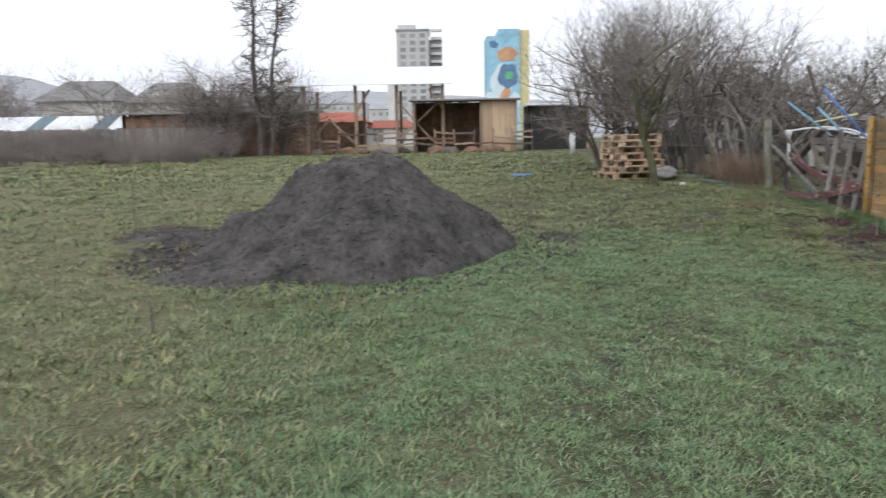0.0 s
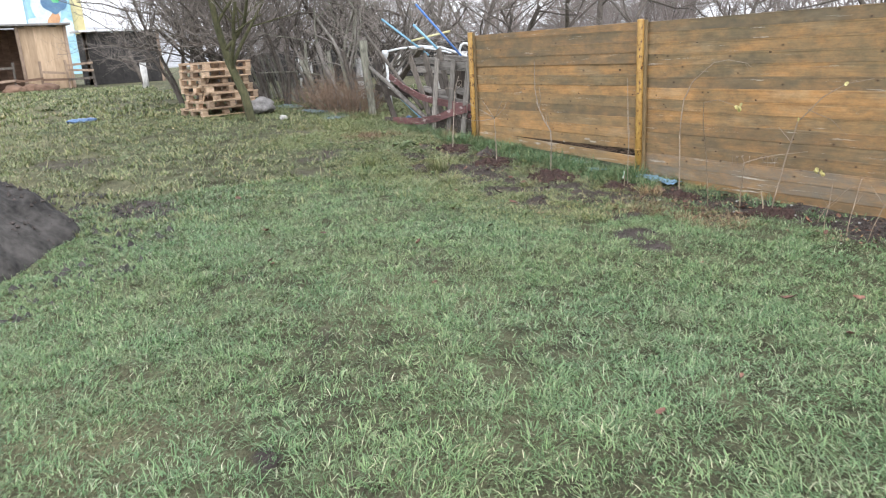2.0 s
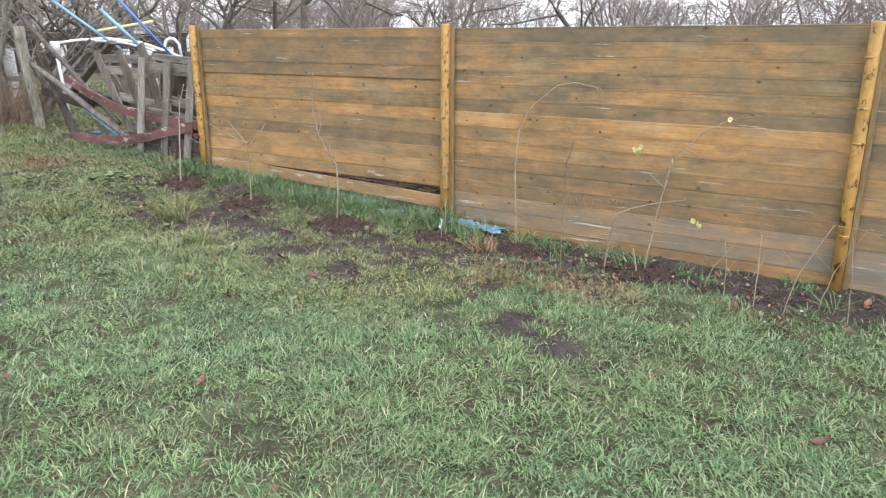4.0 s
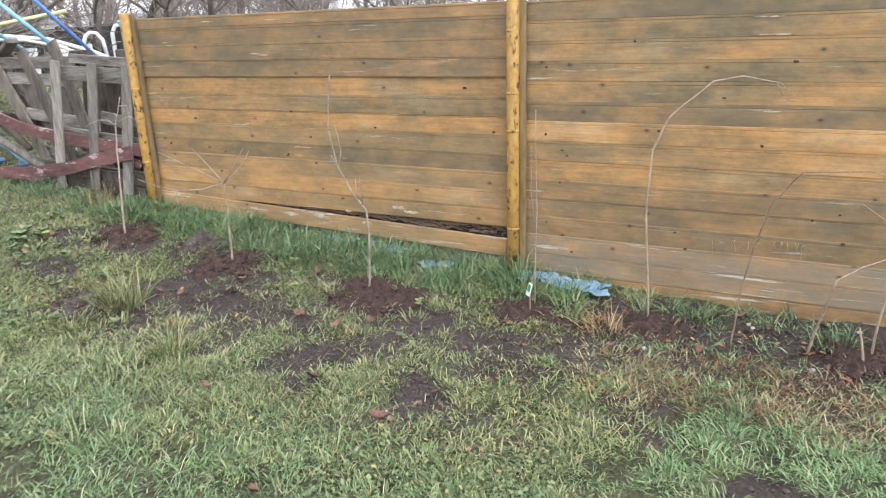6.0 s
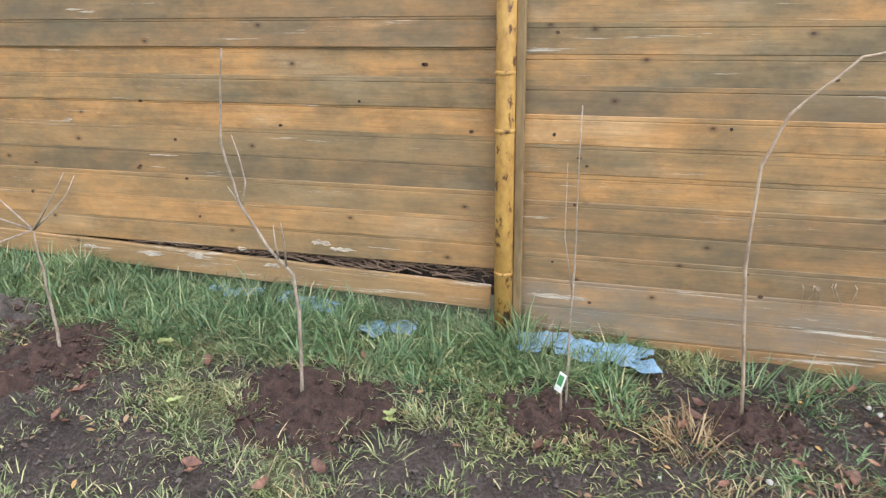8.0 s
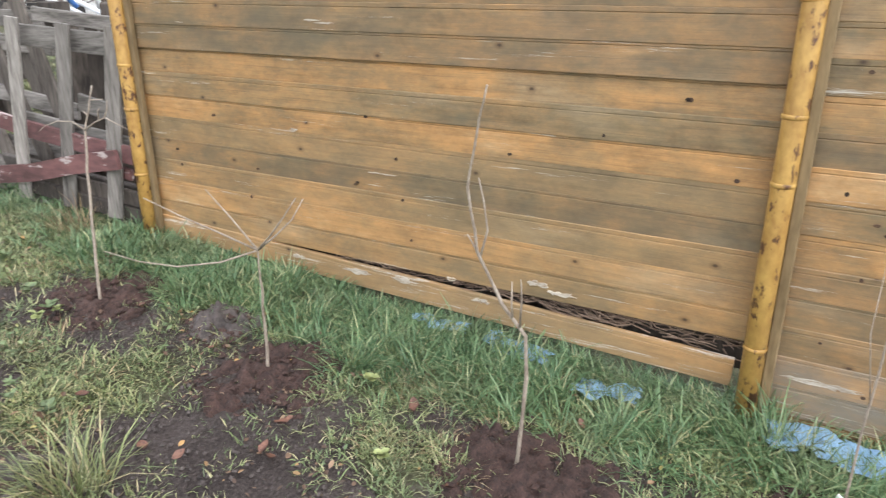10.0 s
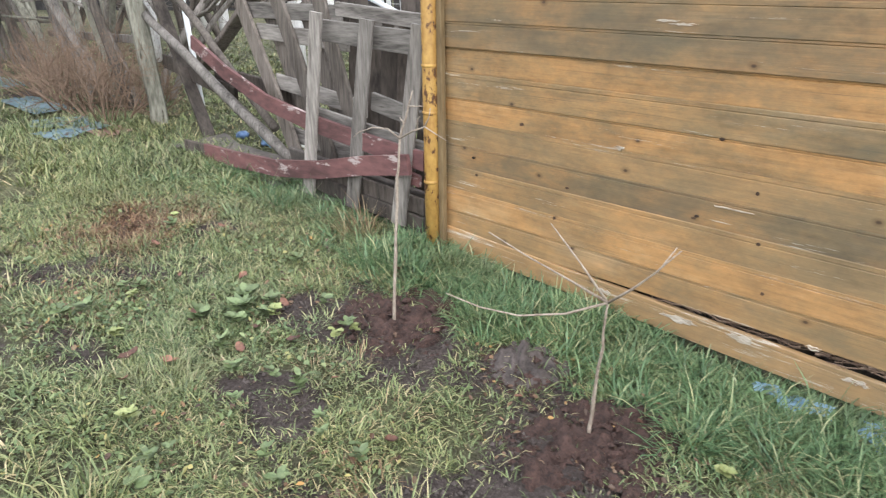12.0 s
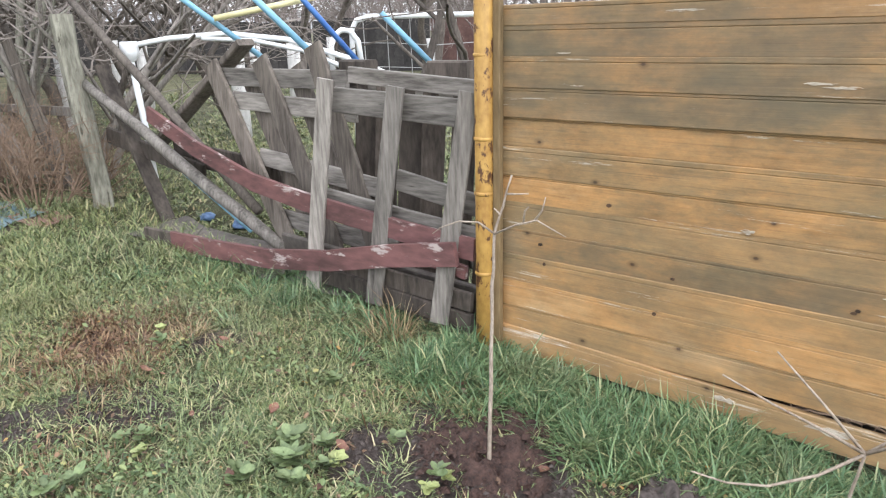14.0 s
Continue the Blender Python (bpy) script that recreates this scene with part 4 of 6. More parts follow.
# ---- gardens behind ----
def pallet(name="pallet"):
    ob = thing(name, (0, 0, 0), "pale raw wooden pallet in an untidy stack on the grass", "pallet", "stacked pallets")
    for k in range(5):
        part("deck_board", Shape().box(pose(0, -0.44 + 0.22 * k, 0.133), 1.0, 0.12 if k % 2 else 0.14, 0.022, 0.003), PALLET, ob)
    for y in (-0.45, 0, 0.45):
        part("bottom_board", Shape().box(pose(0, y, 0.011), 1.0, 0.10, 0.022, 0.003), PALLET, ob)
    for x in (-0.44, 0, 0.44):
        part("stringer", Shape().box(pose(x, 0, 0.111), 0.11, 1.0, 0.022, 0.003), PALLET, ob)
        for y in (-0.45, 0, 0.45):
            part("block", Shape().box(pose(x, y, 0.061), 0.11, 0.10, 0.078, 0.004), PALLET, ob)
    return ob


first = pallet()
r = random.Random(8)
px, py = 4.40, 16.75
pz = gz(px, py)
for k in range(7):
    m = pose(px + r.uniform(-0.09, 0.07) + 0.012 * k, py + r.uniform(-0.06, 0.06), pz + 0.145 * k, 0, 0, 17 + r.uniform(-9, 9))
    if k == 0:
        first.matrix_basis = m
    else:
        copy_thing(first, m)
slat("loose_board", (4.02, 16.66, pz + 0.02), (4.15, 16.3, pz + 0.7), 0.10, 0.022, PALLET, "loose pale board leaning on the pallet stack", "board", roll=40)


def lump(name, place, size, mat, label, category, seed, squash=0.7, group="", kind=""):
    """An uneven rounded lump."""
    bm = bmesh.new()
    bmesh.ops.create_icosphere(bm, subdivisions=3, radius=1.0)
    for v in bm.verts:
        n = noise.noise(v.co * 1.6 + Vector((seed, 0, 0))) * 0.35 + noise.noise(v.co * 4 + Vector((0, seed, 0))) * 0.12
        v.co = v.co * (1 + n)
        v.co.z *= squash
        v.co *= size
    me = bpy.data.meshes.new(name)
    bm.to_mesh(me)
    bm.free()
    me.polygons.foreach_set("use_smooth", [True] * len(me.polygons))
    me.materials.append(mat)
    ob = new(name, me)
    ob.matrix_basis = Matrix.Translation(place)
    return tagged(ob, label, category, group, kind)


lump("filled_sack", (5.02, 16.0, gz(5, 16) + 0.16), 0.27, ROCK, "grey filled sack lying beside the tree", "sack", 3, 0.55)
lump("pale_stone", (4.95, 14.6, gz(5, 14.6) + 0.03), 0.07, STONE, "pale stone in the grass by the old fence", "stone", 9)
scrap = thing("plastic_scrap", (2.0, 17.6, gz(2, 17.6)), "crumpled blue plastic scrap on the lawn", "plastic scrap")
for k in range(3):
    lump_ob = lump("fold", (0, 0, 0), 0.12, BLUEJUNK, "", "", k * 5, 0.4)
    lump_ob.parent = scrap
    lump_ob.matrix_basis = pose(-0.15 + 0.14 * k, 0.05 * (k - 1), 0.04)
    for key in list(lump_ob.keys()):
        del lump_ob[key]

# trees of the thicket and the neighbouring orchard
bare_tree((4.42, 14.7, gz(4, 14.7)), 3.9, 1, "mossy bare tree with upright shoots beside the pallet stack", 0.095, 1, forks=(0, 4, 4, 5, 5), bark=MOSSBARK, spread=0.04, droop=-0.10)
for k, (x, y, h, st) in enumerate(((4.7, 20.5, 4.3, 6), (5.3, 18.8, 4.0, 5), (6.0, 17.6, 4.4, 4), (7.4, 18.6, 3.4, 4), (5.6, 20.5, 5.0, 6), (6.9, 22.0, 5.0, 6), (7.6, 16.2, 3.6, 3))):
    bare_tree((x, y, gz(x, y)), h, 20 + k, "dense bare thicket of thin grey-brown stems", 0.05, st, forks=(0, 6, 7, 8, 6), group="bare thicket behind the old fence", spread=0.45, droop=-0.08, name="bare_shrub", category="shrub")
limed = bare_tree((9.8, 19.0, gz(9, 19)), 4.6, 50, "bare orchard tree with a lime-washed trunk", 0.075, 1, 0.95, forks=(0, 4, 4, 5, 5), group="lime-washed orchard trees", spread=0.2)
limed_b = bare_tree((12.3, 19.6, gz(9, 19)), 4.2, 51, "bare orchard tree with a lime-washed trunk", 0.085, 1, 0.9, forks=(0, 4, 4, 5, 5), group="lime-washed orchard trees", spread=0.3)
for k, (x, y) in enumerate(((8.9, 15.6), (8.0, 17.6), (8.3, 21.4), (9.1, 24.0), (10.8, 21.6), (10.2, 26.5), (7.2, 25.5), (14.5, 17.4), (16.5, 14.0), (13.4, 15.0), (12.0, 24.0), (18.0, 10.5), (7.7, 29.0), (15.5, 21.0), (10.4, 16.4))):
    copy_thing((limed, limed_b)[k % 2], pose(x, y, gz(x, y), 0, 0, 67 * k))
bare_tree((6.05, 33.0, 0.72), 3.0, 60, "bare tree with a lime-washed leaning trunk", 0.11, 1, 1.0, forks=(0, 3, 3, 4, 4), group="lime-washed orchard trees", spread=0.1)
bare_tree((16.9, 19.2, 0.55), 8.0, 70, "large bare spreading walnut tree behind the fence", 0.15, 1, forks=(0, 5, 5, 6, 6), spread=0.15, name="large_bare_tree")
brown = bare_tree((6.15, 15.1, gz(6, 15.1)), 0.95, 80, "clump of dry brown stems at the foot of the old fence", 0.009, 26, forks=(0, 3, 4, 4, 4), spread=0.9, name="dry_weed_clump", bark=DRYTWIG, category="weed clump")
for ch in brown.children:
    ch.data.materials[0] = DRYTWIG
copy_thing(brown, pose(6.25, 15.8, gz(6, 15.8), 0, 0, 80))
copy_thing(brown, pose(6.15, 14.45, gz(6, 14.5), 0, 0, 20))
copy_thing(brown, pose(6.5, 14.5, gz(6, 14.5), 0, 0, 200) @ Matrix.Scale(0.7, 4))

bare_tree((6.62, 14.75, gz(6.6, 14.75)), 3.0, 141, "pale grey crooked shrub with several thin trunks at the old fence", 0.042, 3, forks=(0, 3, 5, 5, 5), spread=0.35, bark=GREYWOOD, name="bare_shrub", category="shrub")
bare_tree((6.50, 15.9, gz(6.5, 15.9)), 3.2, 143, "pale grey crooked shrub with several thin trunks at the old fence", 0.045, 3, forks=(0, 3, 5, 5, 5), spread=0.3, bark=LICHENWOOD, name="bare_shrub", category="shrub")

# wood edge far behind the fence, its haze painted into bark and twigs
woods = [bare_tree((30 + 4 * k, 34, 0.7), 6.0 + 0.7 * k, 90 + k, "bare grey-brown tree of the wood edge", 0.09, 3, forks=(0, 4, 6, 6, 5), bark=HAZETWIG, group="wood edge behind the gardens", spread=0.4) for k in range(3)]
for w in woods:
    w.children[1].data.materials[0] = HAZETWIG
crown_top = [max(v.co.z for v in w.children[1].data.vertices) - 0.7 for w in woods]
r = random.Random(5)
for k in range(110):
    a = radians(r.uniform(18, 112))
    d = r.uniform(24, 44)
    high = (1.3 + 0.078 * d) * r.uniform(0.75, 1.12) - 0.7 + 0.7
    copy_thing(woods[k % 3], pose(3 + d * math.sin(a), 7 + d * math.cos(a), 0.6, 0, 0, r.uniform(0, 360)) @ Matrix.Scale(high / crown_top[k % 3], 4))
for k in range(60):
    x, y = r.uniform(-60, -5), r.uniform(41, 60)
    copy_thing(woods[k % 3], pose(x, y, 0.8, 0, 0, r.uniform(0, 360)) @ Matrix.Scale(r.uniform(0.7, 1.15), 4))


# ---- sheds and roofs across the lawn ----
def planked_wall(name, p, q, z0, z1, mat, parent, board_w=0.3, gap=0.02, seed=0, thick=0.04):
    """Upright boards from p to q as one wall part."""
    r = random.Random(seed)
    p, q = Vector((p[0], p[1], 0)), Vector((q[0], q[1], 0))
    n = max(1, int((q - p).length / board_w))
    turn = math.degrees(math.atan2(q.y - p.y, q.x - p.x))
    s = Shape()
    s.box(pose((p.x + q.x) / 2, (p.y + q.y) / 2, (z0 + z1) / 2 - 0.05, 0, 0, turn), (q - p).length, thick * 0.4, z1 - z0 - 0.1)
    wall = part(name, s, mat, parent)
    plank_me = Shape().box(pose(0, 0, 0), (q - p).length / n - gap, thick, z1 - z0).mesh("plank")
    plank_me.materials.append(mat)
    for i in range(n):
        c = p.lerp(q, (i + 0.5) / n)
        o = new("plank", plank_me)
        o.parent = wall
        o.matrix_basis = pose(c.x, c.y, (z0 + z1) / 2 + r.uniform(-0.06, 0.03), 0, 0, turn) @ pose(0, r.uniform(-0.012, 0.012), 0)
    return wall


def shed(place, w, d, h, label, wall, roof, open_front=0.0, turn=0.0, rise=0.5):
    """A lean-to shed: boarded walls, an overhanging roof sheet, maybe an open front."""
    x, y, z = place
    ob = thing("garden_shed", place, label, "shed")
    x0, x1, y0, y1 = x - w / 2, x + w / 2, y, y + d
    split = x0 + w * open_front
    if split < x1 - 0.1:
        planked_wall("front_wall", (split, y0), (x1, y0), z, z + h, wall, ob, seed=1)
    planked_wall("side_wall", (x0, y0), (x0, y1), z, z + h, wall, ob, seed=2)
    planked_wall("side_wall", (x1, y1), (x1, y0), z, z + h, wall, ob, seed=3)
    planked_wall("back_wall", (x1, y1), (x0, y1), z, z + h + rise * 0.2, SHEDWOOD, ob, seed=4)
    s = Shape().box(pose(x, (y0 + y1) / 2, z + h + 0.06 + rise * 0.1, math.degrees(math.atan2(rise, d)) * 0.2, 0, 0), w + 0.5, d + 0.8, 0.10, 0.02)
    part("roof", s, roof, ob)
    for px_ in (x0, split, x1):
        part("corner_post", Shape().box(pose(px_, y0 - 0.03, z + h / 2), 0.14, 0.14, h, 0.01), TIMBER, ob)
    return ob


Z = 0.8
shed((-10.2, 38.5, Z), 6.4, 3.5, 2.2, "low brown boarded garden shed with a felt roof", SHEDWOOD, ROOFGREY)
shed((1.4, 40.0, Z), 5.6, 3.2, 2.75, "open-fronted timber shed with one pale plank wall", PALEPLANK, ROOFGREY, 0.66)
shed((6.9, 42.0, Z), 3.4, 3.0, 2.5, "low dark tarred shed with a white roof edge", BLACKSHED, ROOFWHITE)
shed((-15.8, 41.0, Z), 4.0, 3.5, 2.3, "brown boarded garden shed behind bare shrubs", SHEDWOOD, ROOFGREY)

frame_shed = thing("timber_canopy", (-3.5, 42.0, Z), "timber frame canopy with a white translucent roof", "canopy")
for x in (-7.6, -4.7, -2.4, 0.2):
    for y in (41.0, 45.5):
        part("post", Shape().box(pose(x, y, Z + 1.85), 0.18, 0.18, 3.7, 0.01), TIMBER, frame_shed)
for y, z in ((45.5, 4.80),):
    part("beam", Shape().beam((-8.1, y, Z + z - 0.2), (0.8, y, Z + z - 0.2), 0.10, 0.10), TIMBER, frame_shed)
for x in (-7.6, -4.7, -2.4, 0.2):
    part("rafter", Shape().beam((x, 40.5, Z + 3.7), (x, 46.0, Z + 5.05), 0.1, 0.16), TIMBER, frame_shed)
for k in range(9):
    part("roof_sheet", Shape().box(pose(-7.75 + k * 1.0, 43.2, Z + 4.46, 14, 0, 0), 1.02, 6.2, 0.03), ROOFWHITE, frame_shed)
for (x0, z0, x1, z1) in ((-7.6, 0.3, -6.2, 1.9), (-6.2, 1.9, -4.7, 0.4), (-2.4, 2.9, -0.4, 0.6), (-2.4, 0.6, 0.2, 3.0), (-4.7, 2.2, -3.9, 3.5), (0.2, 2.4, -0.6, 3.5)):
    part("brace", Shape().beam((x0, 40.95, Z + z0), (x1, 40.95, Z + z1), 0.10, 0.12), TIMBER, frame_shed)
planked_wall("back_wall", (-7.6, 45.6), (-4.7, 45.6), Z, Z + 1.9, SHEDWOOD, frame_shed, seed=11)

rails = thing("rail_fence", (-2.0, 39.4, Z), "rough timber rail fence before the sheds", "fence")
r = random.Random(21)
for k in range(13):
    x = -7.6 + k * 1.05
    part("post", Shape().box(pose(x, 39.4, Z + 0.6, r.uniform(-4, 4), r.uniform(-4, 4), 0), 0.1, 0.1, 1.25, 0.01), TIMBER if k % 3 else OLDPLANK, rails)
for k in range(12):
    x = -7.6 + k * 1.05
    for z in (0.42, 0.72, 1.02):
        if r.random() < 0.75:
            part("rail", Shape().beam((x, 39.33, Z + z + r.uniform(-0.08, 0.08)), (x + 1.1, 39.33, Z + z + r.uniform(-0.08, 0.08)), 0.05, 0.10), r.choice([TIMBER, OLDPLANK, SHEDWOOD]), rails)
for k in range(16):
    x = r.uniform(-7, 4.5)
    lump("rubbish_mound", (x, 38.6 + r.uniform(-0.5, 0.5), Z + 0.05), r.uniform(0.25, 0.6), r.choice([DARKWOOD, BRUSH, SHEDWOOD]), "dark pile of brushwood and rubbish by the rails", "brush pile", k, 0.55, "rubbish along the rail fence")

# boundary of the lawn on the west: grey board fence and a long polytunnel
west = thing("board_fence", (-18, 37.0, Z), "old grey board fence behind bare shrubs", "fence")
for k in range(6):
    planked_wall("fence_bay", (-30 + k * 3.0, 37.4 - 0.15 * k), (-27.05 + k * 3.0, 37.25 - 0.15 * k), Z - 0.2, Z + 1.5, GREYWOOD, west, 0.16, 0.03, 30 + k)
tunnel = thing("polytunnel", (-24, 44, Z), "long low greenhouse with a pale plastic roof", "greenhouse")
for k in range(14):
    part("roof_panel", Shape().box(pose(-29.5 + k * 0.95, 43.4, Z + 1.95, 22, 0, 0), 0.9, 2.6, 0.04), TEAL if k in (6, 10) else ROOFWHITE, tunnel)
    part("wall_panel", Shape().box(pose(-29.5 + k * 0.95, 42.3, Z + 0.7), 0.9, 0.05, 1.5), GREYSHEET, tunnel)
grey_shrub = bare_tree((-20.0, 36.0, Z), 1.0, 82, "brown bare shrub along the garden boundary", 0.010, 22, forks=(0, 3, 4, 4, 4), spread=0.8, name="bare_shrub", category="shrub", group="bare shrubs along the boundary")
for ch in grey_shrub.children:
    ch.data.materials[0] = HAZETWIG
for k in range(44):
    x = r.uniform(-36, -10)
    ob = copy_thing(grey_shrub, pose(x, r.uniform(33.8, 36.8), Z - 0.05, 0, 0, r.uniform(0, 360)) @ Matrix.Scale(r.uniform(1.3, 2.4), 4))
    tagged(ob, "brown bare shrub along the garden boundary", "shrub", "bare shrubs along the boundary")

for k in range(22):
    ob = copy_thing(grey_shrub, pose(r.uniform(-19.5, -10.5), r.uniform(28.5, 32.0), gz(0, 30) - 0.05, 0, 0, r.uniform(0, 360)) @ Matrix.Scale(r.uniform(0.9, 1.5), 4))
    tagged(ob, "brown bare shrub along the garden boundary", "shrub", "bare shrubs along the boundary")

# tall ragged tree by the brown shed
def ragged_tree(place, height, seed):
    r = random.Random(seed)
    ob = thing("tall_bare_tree", place, "tall ragged dark tree with short twiggy branches and an ivied foot", "tree")
    wood, twigs = Shape(), Shape()
    p = Vector(place)
    for off, hh, rad in ((Vector((-0.1, 0, 0)), height, 0.17), (Vector((0.35, 0.2, 0)), height * 0.98, 0.13)):
        pts = [p + off + Vector((0.10 * math.sin(i * 1.3) + off.x * 0.25 * i, 0.05 * i, hh * i / 9 - 0.1)) for i in range(10)]
        wood.tube(pts, [rad * (1 - 0.085 * i) for i in range(10)], 7, False)
        for k in range(95):
            t = r.uniform(0.12, 1.0)
            i = min(int(t * 9), 8)
            at = pts[i].lerp(pts[i + 1], t * 9 - i)
            a = r.uniform(0, 6.283)
            ln = r.uniform(0.5, 1.35) * (1.15 - 0.45 * t)
            tip = at + Vector((math.cos(a) * ln, math.sin(a) * ln, r.uniform(-0.25, 0.45)))
            twigs.tube(bent(at, tip, 0.06, 4, 0.06, k), [0.03, 0.024, 0.016, 0.008], 4, False)
            for q in range(9):
                s0 = at.lerp(tip, r.uniform(0.25, 1))
                twigs.tube([s0, s0 + Vector((r.gauss(0, 0.22), r.gauss(0, 0.22), r.gauss(0.05, 0.2)))], [0.018, 0.009], 3, False)
    part("trunk", wood, BARK, ob, smooth=True)
    part("crown", twigs, BARK, ob)
    return ob


ragged_tree((-8.9, 36.2, Z), 10.5, 4)
for k, (x, h) in enumerate(((-10.6, 4.6), (-8.2, 4.4), (-12.2, 4.3))):
    bare_tree((x, 37.5, Z), h, 130 + k, "dense dark bare shrub beside the tall tree", 0.06, 6, forks=(0, 6, 7, 8, 6), spread=0.4, name="bare_shrub", category="shrub")


# ---- town in the distance ----
def windows(ob, x0, x1, y, z0, z1, cols, rows, w, h, normal=-1, axis_x=True, proud=0.12):
    pane = Shape().box(pose(0, 0, 0), w, 0.2, h).mesh("window")
    pane.materials.append(DARKGLASS)
    for i in range(cols):
        for j in range(rows):
            u, z = x0 + (x1 - x0) * (i + 0.5) / cols, z0 + (z1 - z0) * (j + 0.5) / rows
            o = new("window", pane)
            o.parent = ob
            o.matrix_parent_inverse = ob.matrix_world.inverted()
            o.matrix_basis = pose(u, y, z) if axis_x else pose(y, u, z, 0, 0, 90)


def tower():
    d = 290.0
    x0, x1, top = -16.4, -3.7, 43.6
    ob = thing("tower_block", (-10, d, 0.8), "tall pale grey panel apartment block with rows of windows", "apartment block")
    part("wall", Shape().box(pose((x0 + x1) / 2, d + 8, top / 2), x1 - x0, 16, top, 0.2), PANELGREY, ob)
    part("roof", Shape().box(pose((x0 + x1) / 2, d + 8, top + 0.35), x1 - x0 + 0.8, 16.8, 0.7), SHADEPANEL, ob)
    part("lift_house", Shape().box(pose(x0 + 4.0, d + 6, top + 1.6), 7.0, 6, 2.2), PANELGREY, ob)
    # The wing's shade comes from its darker panel colour.
    part("balcony_wing", Shape().box(pose(x1 + 2.6, d + 14, top / 2 - 1.5), 5.2, 18, top - 3, 0.2), SHADEPANEL, ob, "wing with balconies, shade put in as darker grey")
    for k in range(14):
        z = 5.2 + 3.0 * k
        part("balcony", Shape().box(pose(x1 + 3.0, d + 4.6, z), 4.6, 1.6, 1.1, 0.05), PLASTER, ob)
    windows(ob, x0 + 0.6, x1 - 0.6, d - 0.02, 3.0, top - 0.5, 3, 15, 2.2, 1.5)
    part("annex", Shape().box(pose(x0 - 2.0, d + 6, 14.5), 4.0, 10, 29), PLASTER, ob)
    return ob


def mural_block():
    d = 250.0
    x0, x1, x2, top = 16.4, 27.8, 31.1, 37.6
    ob = thing("mural_block", (20, d, 0.8), "apartment block with a blue painted mural on its end wall", "apartment block")
    part("end_wall", Shape().box(pose((x0 + x1) / 2, d + 7, top / 2 - 1), x1 - x0, 14, top - 2, 0.2), MURALBLUE, ob, "sky-blue painted end wall")
    part("parapet", Shape().box(pose(x0 + 7.6, d + 7, top - 0.9), x1 - x0 - 4, 14, 2.4, 0.1), MURALBLUE, ob)
    part("side_wall", Shape().box(pose((x1 + x2) / 2 + 0.02, d + 9, top / 2), x2 - x1, 14, top + 0.4, 0.2), PALEYELLOW, ob, "pale yellow side wall")

    def patch(name, cx, cz, rx, rz, mat, y, seed, turn=0.0):
        s, n = Shape(), 28
        rr = random.Random(seed)
        k1, k2 = rr.uniform(0, 6), rr.uniform(0, 6)
        ring = []
        for i in range(n):
            a = 2 * math.pi * i / n
            q = 1 + 0.13 * math.sin(2 * a + k1) + 0.08 * math.sin(5 * a + k2)
            u, v = rx * q * math.cos(a), rz * q * math.sin(a)
            c, si = math.cos(turn), math.sin(turn)
            ring.append((cx + u * c - v * si, cz + u * si + v * c))
        vs = [(x, y, z) for x, z in ring] + [(x, y + 0.3, z) for x, z in ring]
        fs = [tuple(range(n))] + [(i, i + n, (i + 1) % n + n, (i + 1) % n) for i in range(n)]
        s.add(vs, fs)
        part(name, s, mat, ob)

    f = d - 0.05
    patch("painted_shape", 21.6, 20.6, 3.6, 6.5, MURALPALE, f - 0.02, 1)
    patch("painted_shape", 23.4, 29.6, 3.6, 2.2, MURALORANGE, f - 0.10, 2, -0.15)
    patch("painted_shape", 23.6, 22.4, 3.0, 4.6, MURALNAVY, f - 0.14, 3)
    patch("painted_shape", 24.1, 22.6, 1.1, 1.5, MURALGREEN, f - 0.20, 4)
    patch("painted_shape", 22.6, 15.8, 1.6, 3.2, MURALORANGE, f - 0.10, 5, -0.5)
    patch("painted_shape", 18.8, 32.9, 1.8, 1.0, MURALNAVY, f - 0.10, 6, -0.4)
    patch("painted_shape", 18.8, 15.6, 2.6, 2.0, MURALPALE, f - 0.06, 7)
    patch("painted_shape", 26.0, 14.2, 1.6, 3.0, MURALPALE, f - 0.06, 8)
    return ob


tower()
mural_block()
r = random.Random(33)


def house(x, y, w, d, h, wall, roof, label, base=0.8, flat=False):
    ob = thing("town_house", (x, y, base), label, "house", "houses of the town")
    part("wall", Shape().box(pose(x, y + d / 2, base + h / 2), w, d, h), wall, ob)
    if flat:
        part("roof", Shape().box(pose(x, y + d / 2, base + h + 0.15), w + 0.4, d + 0.4, 0.3), ROOFGREY, ob)
    else:
        a, hw, z0 = h * 0.45, w / 2 + 0.4, base + h
        vs = [(x - hw, y - 0.4, z0), (x + hw, y - 0.4, z0), (x + hw, y + d + 0.4, z0), (x - hw, y + d + 0.4, z0), (x - hw * 0.55, y + d / 2, z0 + a), (x + hw * 0.55, y + d / 2, z0 + a)]
        part("roof", Shape().add(vs, [(0, 1, 5, 4), (1, 2, 5), (2, 3, 4, 5), (3, 0, 4), (3, 2, 1, 0)]), roof, ob)
    windows(ob, x - w / 2 + 0.5, x + w / 2 - 0.5, y - 0.02, base + 0.6, base + h - 0.2, max(2, int(w / 3)), max(1, int(h / 2.9)), 1.1, 1.3)
    return ob


